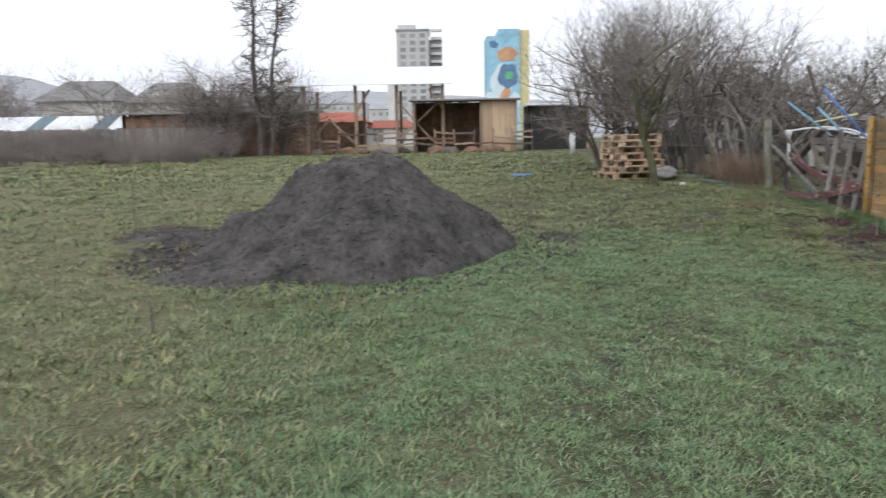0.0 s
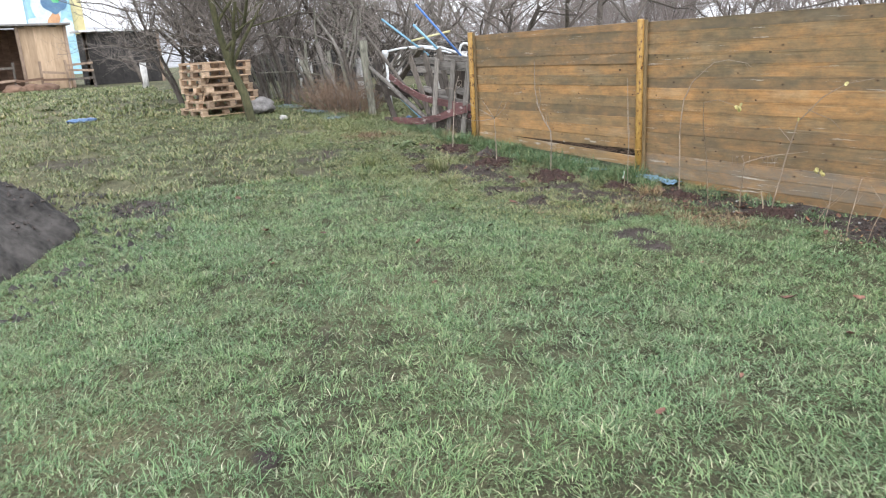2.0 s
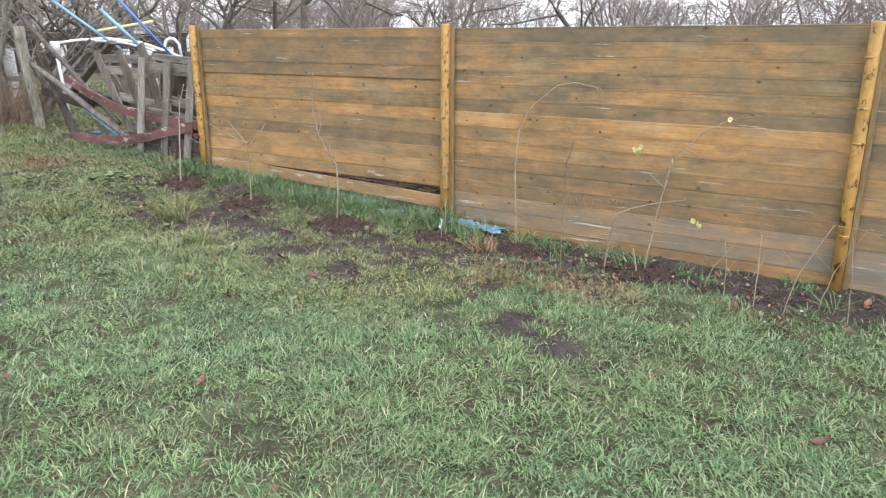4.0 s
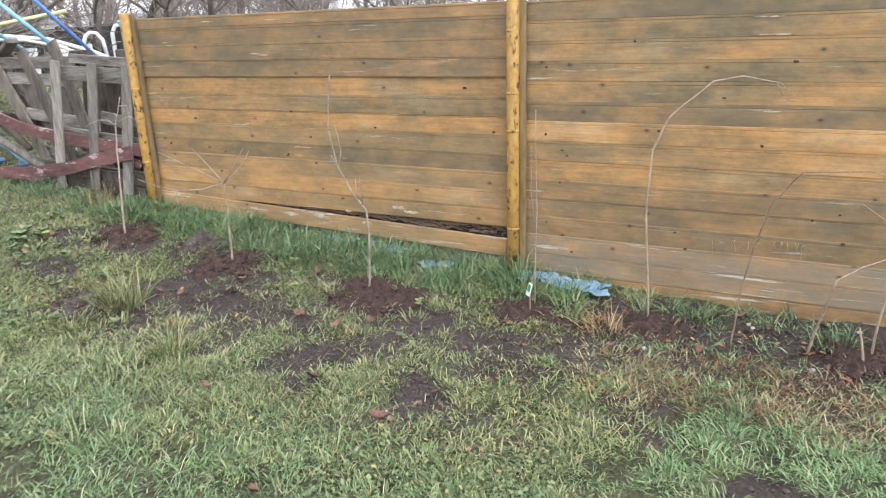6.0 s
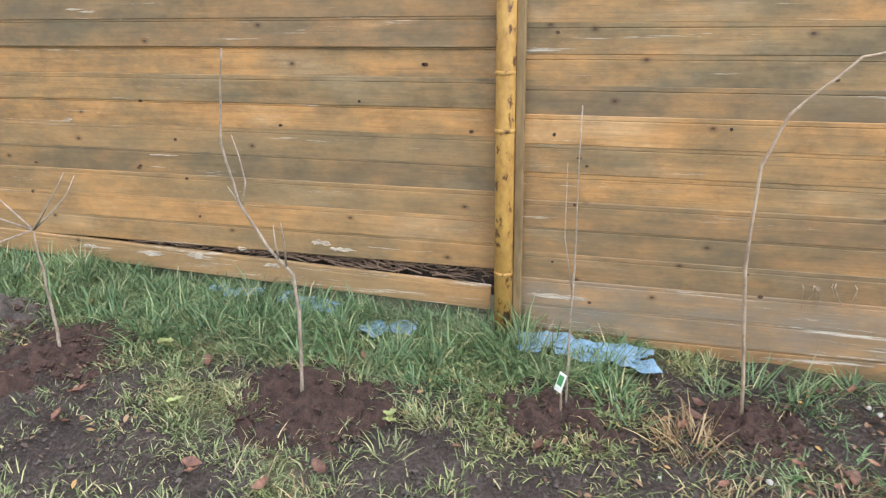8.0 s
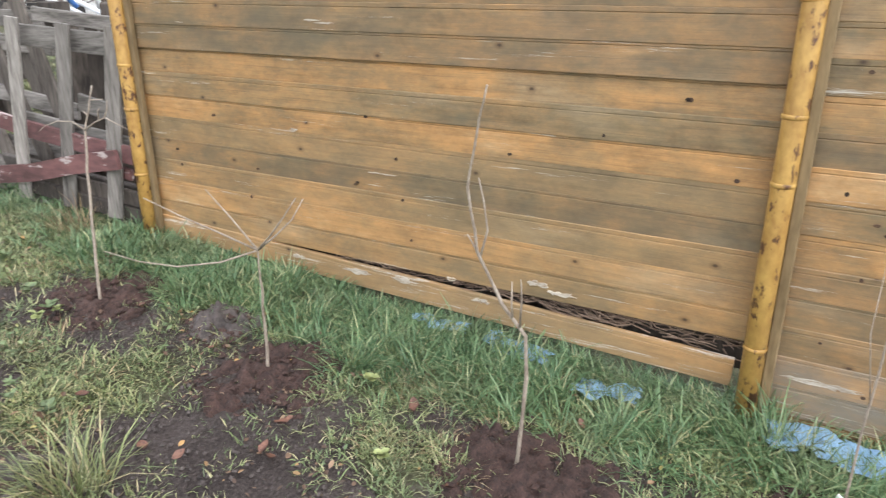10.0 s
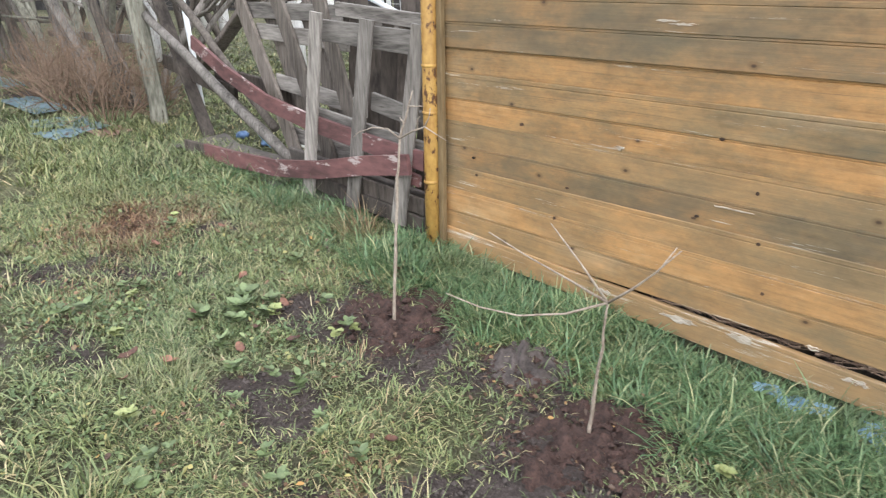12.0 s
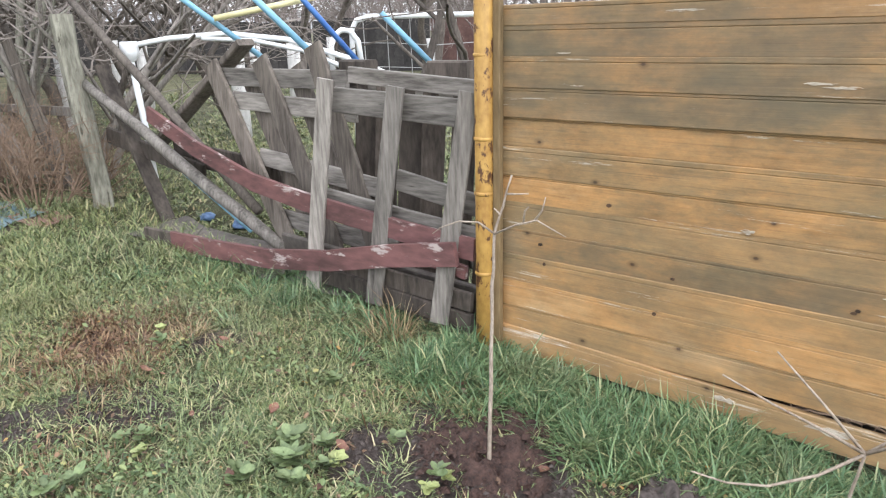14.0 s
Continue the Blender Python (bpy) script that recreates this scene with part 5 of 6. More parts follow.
house(-12.0, 76, 8, 8, 2.6, PLASTER, ROOFRED, "single-storey house with a red tiled roof")
house(-5.5, 80, 6, 7, 2.0, PLASTER, ROOFRED, "single-storey house with a red tiled roof")
house(-27.0, 80, 7, 8, 3.6, PLASTER, ROOFGREY, "pale gabled house with a grey roof")
house(-33.0, 66, 7, 7, 4.6, PLASTER, ROOFGREY, "pale gabled house with a grey roof")
house(-24.0, 63, 5, 6, 4.2, PLASTER, ROOFGREY, "pale gabled house with a grey roof")
house(-44.0, 88, 9, 8, 5.0, PLASTER, ROOFGREY, "pale gabled house with a grey roof")
house(-19, 70, 6, 6, 3.6, SHEDWOOD, ROOFGREY, "brown gabled garden house with a steep roof")
for k in range(15):
    x = -190 + k * 17.5
    house(x + r.uniform(-4, 4), 330 + r.uniform(0, 60), r.uniform(11, 17), 10, r.uniform(9, 17), PLASTER if k % 3 else PANELGREY, ROOFGREY, "long pale apartment block on the town slope", 0.8, True)
ROOFLINE = [(-46, 330, 26, 17), (-14, 300, 30, 13)]
for x, y, w, h in ROOFLINE:
    house(x, y, w, 12, h, PANELGREY, ROOFGREY, "long grey apartment block with rows of windows", 0.8, True)

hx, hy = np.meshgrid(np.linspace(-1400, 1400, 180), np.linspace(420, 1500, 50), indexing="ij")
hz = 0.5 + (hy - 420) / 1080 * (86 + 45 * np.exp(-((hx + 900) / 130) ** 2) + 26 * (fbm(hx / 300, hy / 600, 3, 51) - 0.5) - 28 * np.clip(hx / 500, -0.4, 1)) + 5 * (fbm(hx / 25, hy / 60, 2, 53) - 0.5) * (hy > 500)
tagged(new("hills", raw_mesh("hills", np.stack([hx, hy, hz], -1).reshape(-1, 3), grid_faces(180, 50), HILL)), "low wooded hills behind the town, greyed by painted-in haze", "hills", kind="structure")

# dark wall at the back of the neighbouring garden
far_wall = thing("garden_wall", (19, 20.7, 0.55), "dark boarded wall at the end of the neighbouring garden", "garden wall")
a, b = Vector((9.5, 32.6)), Vector((30.0, 6.6))
for k in range(11):
    p, q = a.lerp(b, k / 11), a.lerp(b, (k + 0.985) / 11)
    planked_wall("wall_bay", p, q, 0.3, 1.85 + 0.04 * (k % 3), BLACKSHED if k < 5 else REDWALL, far_wall, 0.22, 0.008, k)


# ---- planted strip along the fence ----
def mound(x, y, rad, h, mat, label, seed, category="soil mound"):
    n = 64
    u, v = np.meshgrid(np.linspace(-1.25, 1.25, n), np.linspace(-1.25, 1.25, n), indexing="ij")
    ax, ay = x + u * rad, y + v * rad
    rr = np.hypot(u, v) + 0.95 * (fbm(ax * 6, ay * 6, 3, seed) - 0.5)
    z = relief_z(ax, ay) + h * np.clip(1.05 - rr, 0, 1) * (0.75 + 1.1 * (fbm(ax * 18, ay * 18, 3, seed + 3) - 0.5)) + 0.085 * (fbm(ax * 26, ay * 26, 3, seed + 8) - 0.5) + np.where(rr > 1.0, -0.06, 0.004)
    me = raw_mesh("soil_mound", np.stack([ax, ay, z], -1).reshape(-1, 3), grid_faces(n, n), mat)
    return tagged(new("soil_mound", me), label, category, "planting mounds along the fence")


MOUNDS = [(5.68, 10.15, 0.26, 0.045, MULCH), (5.62, 9.13, 0.26, 0.045, MULCH), (5.58, 8.06, 0.27, 0.045, MULCH), (5.80, 7.20, 0.22, 0.035, MULCH),
          (5.90, 6.55, 0.16, 0.04, MULCH), (5.86, 5.60, 0.20, 0.05, MULCH), (5.80, 9.56, 0.14, 0.09, BEDSOIL), (4.72, 9.36, 0.17, 0.03, BEDSOIL)]
for k, (x, y, rad, h, mat) in enumerate(MOUNDS):
    mound(x, y, rad, h, mat, "low mound of crumbly red-brown mulch in the grass" if mat is MULCH else "small dark molehill of fresh soil", k * 3)


def sapling(name, stem, branches, label, r0=0.0058, mat=None, category="sapling", group="young fruit trees along the fence"):
    ob = thing(name, stem[0], label, category, group)
    n = len(stem)
    fine = []
    for i in range(n - 1):
        a, b = Vector(stem[i]), Vector(stem[i + 1])
        for k in range(3):
            fine.append(a.lerp(b, k / 3) + Vector((random.uniform(-0.003, 0.003), random.uniform(-0.003, 0.003), 0)))
    fine.append(Vector(stem[-1]))
    fine[0].z -= 0.06
    m = len(fine)
    part("stem", Shape().tube(fine, [r0 * (1 - 0.62 * i / (m - 1)) * (1.12 if i % 3 == 0 else 1) for i in range(m)], 8), mat or PALEBARK, ob, smooth=True)
    for b in branches:
        q = len(b)
        part("branch", Shape().tube(b, [r0 * 0.55 * (1 - 0.6 * i / (q - 1)) for i in range(q)], 6), mat or PALEBARK, ob, smooth=True)
    return ob


sapling("sapling", [(5.625, 10.115, 0.22), (5.66, 10.13, 0.5), (5.71, 10.155, 0.82), (5.739, 10.165, 0.981), (5.762, 10.15, 1.07), (5.781, 10.13, 1.163)],
        [[(5.739, 10.165, 0.981), (5.72, 10.213, 1.015), (5.69, 10.267, 1.018), (5.66, 10.317, 0.997), (5.65, 10.343, 0.975)],
         [(5.739, 10.165, 0.981), (5.737, 10.09, 1.02), (5.731, 10.011, 1.048), (5.755, 9.97, 1.02), (5.777, 9.938, 0.997)],
         [(5.735, 10.02, 1.045), (5.735, 9.995, 1.08), (5.735, 9.985, 1.12)], [(5.736, 10.06, 1.03), (5.735, 10.055, 1.07), (5.735, 10.04, 1.085)],
         [(5.77, 10.14, 1.105), (5.775, 10.11, 1.107), (5.78, 10.07, 1.112)], [(5.755, 10.155, 1.04), (5.75, 10.175, 1.06)]],
        "thin bare fruit sapling with short forked arms in a mulch mound", 0.0072)
F = Vector((5.58, 9.09, 0.685))
sapling("sapling", [(5.65, 9.165, 0.13), (5.635, 9.15, 0.3), (5.60, 9.11, 0.52), F],
        [[F, (5.47, 9.16, 0.665), (5.35, 9.234, 0.677), (5.25, 9.29, 0.72), (5.165, 9.334, 0.776)],
         [F, (5.57, 9.185, 0.785), (5.553, 9.285, 0.889)],
         [F, (5.555, 9.0, 0.765), (5.545, 8.93, 0.84), (5.542, 8.866, 0.918)],
         [F, (5.61, 9.03, 0.74), (5.64, 8.975, 0.80), (5.66, 8.937, 0.874)],
         [F, (5.50, 9.16, 0.755), (5.41, 9.26, 0.835), (5.339, 9.34, 0.905)]],
        "bare fruit sapling with long whip-like side shoots", 0.0075)
sapling("sapling", [(5.585, 8.09, 0.11), (5.587, 8.065, 0.46), (5.583, 8.075, 0.60), (5.556, 8.14, 0.70), (5.525, 8.206, 0.86), (5.50, 8.225, 1.05), (5.465, 8.185, 1.205), (5.43, 8.14, 1.335)],
        [[(5.575, 8.09, 0.63), (5.565, 8.083, 0.72), (5.55, 8.081, 0.79)], [(5.565, 8.11, 0.66), (5.555, 8.11, 0.72), (5.55, 8.108, 0.78)],
         [(5.53, 8.20, 0.84), (5.545, 8.185, 0.92), (5.55, 8.20, 1.0), (5.55, 8.217, 1.066)], [(5.525, 8.206, 0.86), (5.52, 8.235, 0.91)]],
        "crooked bare fruit sapling with pale tips in a mulch mound", 0.0068)
sapling("sapling", [(5.83, 7.185, 0.06), (5.835, 7.18, 0.6), (5.80, 7.174, 1.14)], [[(5.835, 7.18, 0.5), (5.85, 7.215, 0.7), (5.845, 7.215, 0.95)]],
        "slim pale sapling whip leaning towards the fence", 0.004)
CANES = "dry canes along the fence"
CL = "tall bowed dry raspberry cane in the soil bed"
sapling("cane", [(5.90, 6.585, 0.03), (5.94, 6.641, 0.60), (5.97, 6.629, 0.938), (6.0, 6.565, 1.093), (6.05, 6.38, 1.261), (6.09, 6.254, 1.282), (6.13, 6.098, 1.248), (6.14, 6.057, 1.214)],
        [[(6.125, 6.11, 1.25), (6.135, 6.08, 1.19)]], CL, 0.0062, CANE, "cane", CANES)
sapling("cane", [(5.85, 5.60, 0.03), (5.94, 5.56, 0.45), (6.02, 5.52, 0.78), (6.08, 5.36, 0.98), (6.10, 5.20, 1.08), (6.12, 5.0, 1.12)],
        [[(5.98, 5.54, 0.62), (6.05, 5.7, 0.72), (6.1, 5.85, 0.70)], [(6.05, 5.46, 0.88), (6.12, 5.3, 0.80), (6.14, 5.15, 0.66)]], CL, 0.006, CANE, "cane", CANES)
sapling("cane", [(5.80, 5.86, 0.03), (5.76, 5.82, 0.24), (5.713, 5.777, 0.458), (5.80, 5.68, 0.50), (5.89, 5.578, 0.524), (6.0, 5.40, 0.55)], [[(5.775, 5.835, 0.16), (5.77, 5.85, 0.27)]], "slanting dry cane with a bent side shoot in the soil bed", 0.0062, CANE, "cane", CANES)
sapling("cane", [(5.80, 6.18, 0.03), (5.76, 6.165, 0.22), (5.70, 6.14, 0.45), (5.53, 6.06, 0.81), (5.395, 5.958, 0.976), (5.30, 5.74, 1.01), (5.21, 5.504, 0.975)], [[(5.62, 6.10, 0.62), (5.58, 6.06, 0.70)]], "thin brown dry cane that leans out over the lawn", 0.0042, CANE, "cane", CANES)
sapling("cane", [(5.80, 5.62, 0.03), (5.80, 5.66, 0.22)], [], "short dry cane stub in the soil bed", 0.008, CANE, "cane", CANES)
rr = random.Random(77)
for k in range(7):
    y = 5.2 - k * 0.17
    x = 5.75 + rr.uniform(-0.12, 0.15)
    top = rr.uniform(0.18, 0.55)
    lean_y = rr.uniform(-0.3, 0.35)
    sapling("cane", [(x, y, 0.02), (x + 0.08, y + lean_y * 0.3, top * 0.5), (x + 0.2, y + lean_y, top), (x + 0.28, y + lean_y * 1.9, top * 0.95)],
            [[(x + 0.08, y + lean_y * 0.3, top * 0.5), (x + 0.16, y - lean_y * 0.5, top * 0.72)]], CL if top > 0.6 else "short slanting dry cane stub in the soil bed", rr.uniform(0.002, 0.0038), CANE, "cane", CANES)


rs = random.Random(31)
for y, z in ((6.355, 0.385), (6.21, 0.40), (6.0, 0.415), (5.945, 0.41)):
    wisp = Shape()
    for k in range(5):
        y0 = y + rs.uniform(-0.05, 0.05)
        wisp.tube([(FX - 0.004, y0, z), (FX - 0.022, y0 + rs.uniform(-0.01, 0.01), z - 0.01), (FX - 0.014, y0 + rs.uniform(-0.03, 0.03), z - rs.uniform(0.04, 0.10))], [0.0022, 0.002, 0.0012], 4, False)
    tagged(part("straw_wisp", wisp, CANE), "wisp of dry straw caught in a seam of the fence", "straw", "straw wisps on the fence")


# ---- small leaves ----
def leaf_mesh(name, mat, length, width, curl, seed, lobed=False):
    rr = random.Random(seed)
    s, n = Shape(), 6
    left, mid, right = [], [], []
    for i in range(n + 1):
        t = i / n
        w = width * math.sin(math.pi * min(1, t * 0.93 + 0.07)) ** (0.6 if lobed else 0.8) * rr.uniform(0.82, 1.12)
        z = curl * (t - 0.4) ** 2 * 2
        mid.append((0, length * (t - 0.5), z))
        left.append((-w / 2, length * (t - 0.5), z + w * rr.uniform(0.05, 0.35)))
        right.append((w / 2, length * (t - 0.5), z + w * rr.uniform(0.05, 0.35)))
    vs = left + mid + right
    fs = []
    for i in range(n):
        fs += [(i, n + 1 + i, n + 2 + i, i + 1), (n + 1 + i, 2 * n + 2 + i, 2 * n + 3 + i, n + 2 + i)]
    vs += [(x, y, z - 0.0025) for x, y, z in vs]
    m = 3 * (n + 1)
    fs += [tuple(j + m for j in f[::-1]) for f in fs]
    s.add(vs, fs)
    me = s.mesh(name, True)
    me.materials.append(mat)
    return me


fallen = [leaf_mesh("fallen_leaf", FALLEN, 0.07 + 0.012 * k, 0.042 + 0.006 * k, 0.012 + 0.01 * k, k) for k in range(4)]
rr = random.Random(9)
for k in range(110):
    u = rr.random()
    if u < 0.42:
        x, y = rr.uniform(5.5, 6.25), rr.uniform(4.2, 6.9)
    elif u < 0.8:
        x, y = rr.uniform(4.6, 6.1), rr.uniform(7.0, 11.6)
    else:
        x, y = rr.uniform(1.8, 5.5), rr.uniform(3.8, 9.5)
    ob = new("fallen_leaf", fallen[k % 4])
    s = rr.uniform(0.35, 0.9)
    ob.matrix_basis = pose(x, y, float(relief_z(np.array([x]), np.array([y]))[0]) + 0.025, rr.uniform(-25, 25), rr.uniform(-25, 25), rr.uniform(0, 360)) @ Matrix.Scale(s, 4)
    tagged(ob, "curled red-brown fallen leaf on soil and grass", "leaf", "fallen leaves by the fence")

weed_leaf = [leaf_mesh("leaf", LEAF, 0.10, 0.06, 0.02, 31, True), leaf_mesh("leaf", YELLEAF, 0.10, 0.08, 0.015, 32, True), leaf_mesh("leaf", LEAF, 0.13, 0.045, 0.03, 33)]


def weed(x, y, kind, count, size, seed):
    rr = random.Random(seed)
    z = float(relief_z(np.array([x]), np.array([y]))[0])
    ob = thing("weed", (x, y, z), "low yellow-green broad-leaved weed" if kind == 1 else "low green broad-leaved weed rosette in the grass", "weed", "weeds in the lawn")
    for k in range(count):
        o = new("leaf", weed_leaf[kind])
        o.parent = ob
        a = 360 * k / count + rr.uniform(-25, 25)
        o.matrix_basis = pose(0, 0, 0.02, 0, 0, a) @ pose(0, 0.05 * size, 0.02 + rr.uniform(0, 0.03), rr.uniform(0, 28), rr.uniform(-20, 20), 0) @ Matrix.Scale(size * rr.uniform(0.75, 1.2), 4)
    return ob


for k, (x, y, kind, count, size) in enumerate(((5.40, 8.47, 1, 5, 0.6), (5.27, 10.66, 0, 9, 1.3), (5.20, 10.58, 2, 8, 1.2), (5.28, 10.46, 1, 4, 0.9), (5.37, 10.16, 1, 3, 0.8), (5.05, 10.64, 0, 8, 1.2), (5.13, 10.50, 0, 7, 1.1), (5.33, 10.56, 0, 6, 1.0), (5.05, 9.95, 0, 5, 0.7), (4.95, 10.2, 0, 6, 0.8),
                                              (5.75, 8.75, 1, 4, 0.7), (5.0, 9.55, 0, 5, 0.7), (4.5, 9.3, 0, 6, 0.8), (5.55, 7.75, 1, 3, 0.6), (5.1, 7.6, 0, 4, 0.6), (5.65, 10.85, 0, 5, 0.8), (4.8, 9.75, 0, 4, 0.7), (4.62, 9.0, 0, 5, 0.7), (5.9, 9.9, 0, 4, 0.7))):
    weed(x, y, kind, count + 4, size * 0.48, k)
rw = random.Random(64)
for k in range(26):
    weed(rw.uniform(4.4, 5.5), rw.uniform(9.6, 11.8), rw.choice((0, 0, 2, 1)), rw.randint(6, 9), rw.uniform(0.28, 0.5), 300 + k)
cane_leaf = leaf_mesh("leaf", PALEYELLOWLEAF, 0.10, 0.075, 0.02, 35, True)
# last yellow leaves on the canes
for k, (x, y, z) in enumerate(((5.215, 5.52, 0.965), (5.205, 5.495, 0.95), (5.225, 5.50, 0.955), (5.22, 5.48, 0.985), (6.07, 5.35, 0.40), (6.08, 5.33, 0.385), (6.075, 5.37, 0.375), (6.09, 5.31, 0.36), (6.02, 5.51, 0.80), (6.10, 5.19, 1.08))):
    ob = new("cane_leaf", cane_leaf)
    ob.matrix_basis = pose(x, y, z, 50 + 20 * (k % 3), 30 * (k % 4) - 40, 70 * k) @ Matrix.Scale(0.42, 4)
    tagged(ob, "last yellow leaf hanging on a dry cane", "leaf", "yellow leaves on the canes")


# ---- label, blue weave, stones ----
lab = thing("plant_label", (5.80, 7.20, 0.08), "small white and green plant label on a short stake", "plant label")
part("stake", Shape().tube([(5.80, 7.20, 0.02), (5.803, 7.202, 0.20)], 0.004, 6), CANE, lab)
part("tag", Shape().box(pose(5.795, 7.204, 0.185, 6, -14, 62), 0.030, 0.003, 0.075, 0.001), TAGWHITE, lab, "white plastic tag")
part("print", Shape().box(pose(5.795, 7.204, 0.185, 6, -14, 62) @ pose(0.002, 0, 0.008), 0.020, 0.005, 0.042, 0.0005), TAGGREEN, lab, "green printed band")


def weave(x0, x1, y0, y1, seed, lift=0.03):
    """A rumpled strip of ribbed plastic weave lying in the grass."""
    nx, ny = 14, int((y1 - y0) / 0.012)
    u, v = np.meshgrid(np.linspace(0, 1, nx), np.linspace(0, 1, ny), indexing="ij")
    ax = x0 + (x1 - x0) * u + 0.10 * (fbm(u * 0 + 1.3, v * 5, 3, seed) - 0.5) + 0.05 * (fbm(u * 3, v * 6, 2, seed + 5) - 0.5)
    ay = y0 + (y1 - y0) * v + 0.07 * (fbm(u * 3, v * 0 + 2.1, 3, seed + 9) - 0.5)
    az = relief_z(ax, ay) + lift + 0.02 * (fbm(ax * 7, ay * 7, 3, seed + 2) - 0.4) + 0.004 * np.sin(v * ny * 0.9)
    torn = grid_faces(nx, ny)
    eu, ev = u.ravel()[torn[:, 0]], v.ravel()[torn[:, 0]]
    rim = np.minimum(np.minimum(eu, 1 - eu) * 1.6, np.minimum(ev, 1 - ev) * 4)
    torn = torn[rim + 0.9 * (fbm(eu * 4, ev * 9, 3, seed + 12) - 0.5) > 0.02]
    me = raw_mesh("plastic_weave", np.stack([ax, ay, az], -1).reshape(-1, 3), torn, BLUENET)
    return tagged(new("plastic_weave", me), "faded blue woven plastic strip half buried in grass", "plastic sheet", "blue plastic along the fence")


weave(6.13, 6.31, 6.86, 7.41, 1, 0.034)
weave(6.13, 6.26, 7.85, 8.09, 2, 0.034)
weave(6.20, 6.34, 8.22, 8.52, 3, 0.04)
weave(6.25, 6.35, 8.62, 8.90, 4, 0.03)


def sheet(place, sx, sy, mat, turn, label, seed):
    n = 16
    u, v = np.meshgrid(np.linspace(-0.5, 0.5, n), np.linspace(-0.5, 0.5, n), indexing="ij")
    c, s = math.cos(radians(turn)), math.sin(radians(turn))
    wx, wy = u * sx * (0.8 + 0.4 * fbm(v * 4, v * 0, 2, seed)), v * sy
    ax, ay = place[0] + wx * c - wy * s, place[1] + wx * s + wy * c
    az = relief_z(ax, ay) + 0.015 + 0.022 * (fbm(ax * 4, ay * 4, 3, seed) - 0.4)
    me = raw_mesh("plastic_sheet", np.stack([ax, ay, az], -1).reshape(-1, 3), grid_faces(n, n), mat)
    return tagged(new("plastic_sheet", me), label, "plastic sheet", "scraps on the ground by the old fence")


sheet((5.75, 14.1, 0), 0.45, 0.30, TEAL, 20, "crumpled teal plastic sheet on the ground", 2)
sheet((5.78, 14.45, 0), 0.40, 0.35, TEAL, -15, "crumpled teal plastic sheet on the ground", 4)
sheet((5.85, 15.3, 0), 0.35, 0.9, TEAL, 5, "crumpled teal plastic sheet on the ground", 6)
sheet((5.9, 16.9, 0), 0.5, 0.9, TEAL, 12, "crumpled teal plastic sheet on the ground", 8)
sheet((5.96, 13.98, 0), 0.26, 0.36, BRICKBITS, 10, "flattened reddish board scrap in the grass", 10)
sheet((6.42, 12.6, 0), 0.40, 1.3, GREYSHEET, 3, "dark grey roofing sheet lying behind the boards", 12)
sheet((6.5, 11.3, 0), 0.35, 1.2, GREYSHEET, 3, "dark grey roofing sheet lying behind the boards", 14)
rr = random.Random(15)
for k in range(20):
    x, y = (rr.uniform(5.4, 6.2), rr.uniform(4.4, 6.9)) if k < 14 else (rr.uniform(3.6, 6.0), rr.uniform(4.5, 10.2))
    lump("pebble", (x, y, float(relief_z(np.array([x]), np.array([y]))[0]) + 0.012), rr.uniform(0.005, 0.012), STONE, "small pale pebble on the soil", "pebble", k, 0.7, "pebbles in the soil bed")

# twigs in the gap under the fence
tw = Shape()
for k in range(260):
    y = rr.uniform(7.6, 9.4)
    gap_top = 0.345
    z = rr.uniform(0.27 + 0.042 * (y - 7.57), gap_top)
    tw.tube(bent((FX + rr.uniform(0.0, 0.09), y, z), (FX + rr.uniform(0.0, 0.09), y + rr.uniform(-0.22, 0.22), z + rr.uniform(-0.05, 0.03)), 0, 4, 0.01, k), [0.0035, 0.003, 0.0025, 0.0015], 4, False)
tagged(part("dry_twigs", tw, DRYTWIG), "dry brown twigs and roots in the gap under the fence", "twigs", kind="stuff")

# ---- white goal frame, tubes and litter behind the broken fence ----
goal = thing("tube_frame", (8.6, 13.5, 0.45), "white tube goal frame with a slack net", "goal frame")
g0, g1 = Vector((8.58, 13.53, 0)), Vector((9.75, 12.15, 0))
part("frame_tube", Shape().tube([(8.58, 13.53, 0.40), (8.58, 13.53, 1.60), (8.61, 13.50, 1.68), (8.68, 13.42, 1.71), (9.65, 12.25, 1.71), (9.73, 12.17, 1.67), (9.75, 12.15, 1.58), (9.75, 12.15, 0.40)], 0.024, 10), WHITEPIPE, goal, smooth=True)
for k in range(9):
    a = g0.lerp(g1, (k + 0.5) / 9)
    part("net_cord", Shape().tube([(a.x, a.y, 0.5), (a.x + 0.02, a.y, 1.1), (a.x, a.y, 1.70)], 0.004, 4), STEEL, goal)
for z in (0.7, 0.9, 1.1, 1.3, 1.5):
    part("net_cord", Shape().tube(bent((g0.x, g0.y, z), (g1.x, g1.y, z), 0.03, 6, 0.01, int(z * 10)), 0.004, 4), STEEL, goal)
part("blue_tube", Shape().tube([(7.80, 12.47, 1.71), (8.02, 12.21, 1.36)], 0.021, 10), BLUEPIPE, swing, smooth=True)
part("white_arc", Shape().tube([(7.55, 12.72, 1.30), (7.55, 12.72, 1.50), (7.57, 12.70, 1.57), (7.61, 12.67, 1.605), (7.65, 12.63, 1.595), (7.69, 12.60, 1.53), (7.70, 12.58, 1.35)], 0.02, 10), WHITEPIPE, swing, smooth=True)
part("blue_tube", Shape().tube([(7.55, 12.36, 1.02), (7.80, 12.08, 0.77)], 0.03, 10), BLUEPIPE, swing, smooth=True)
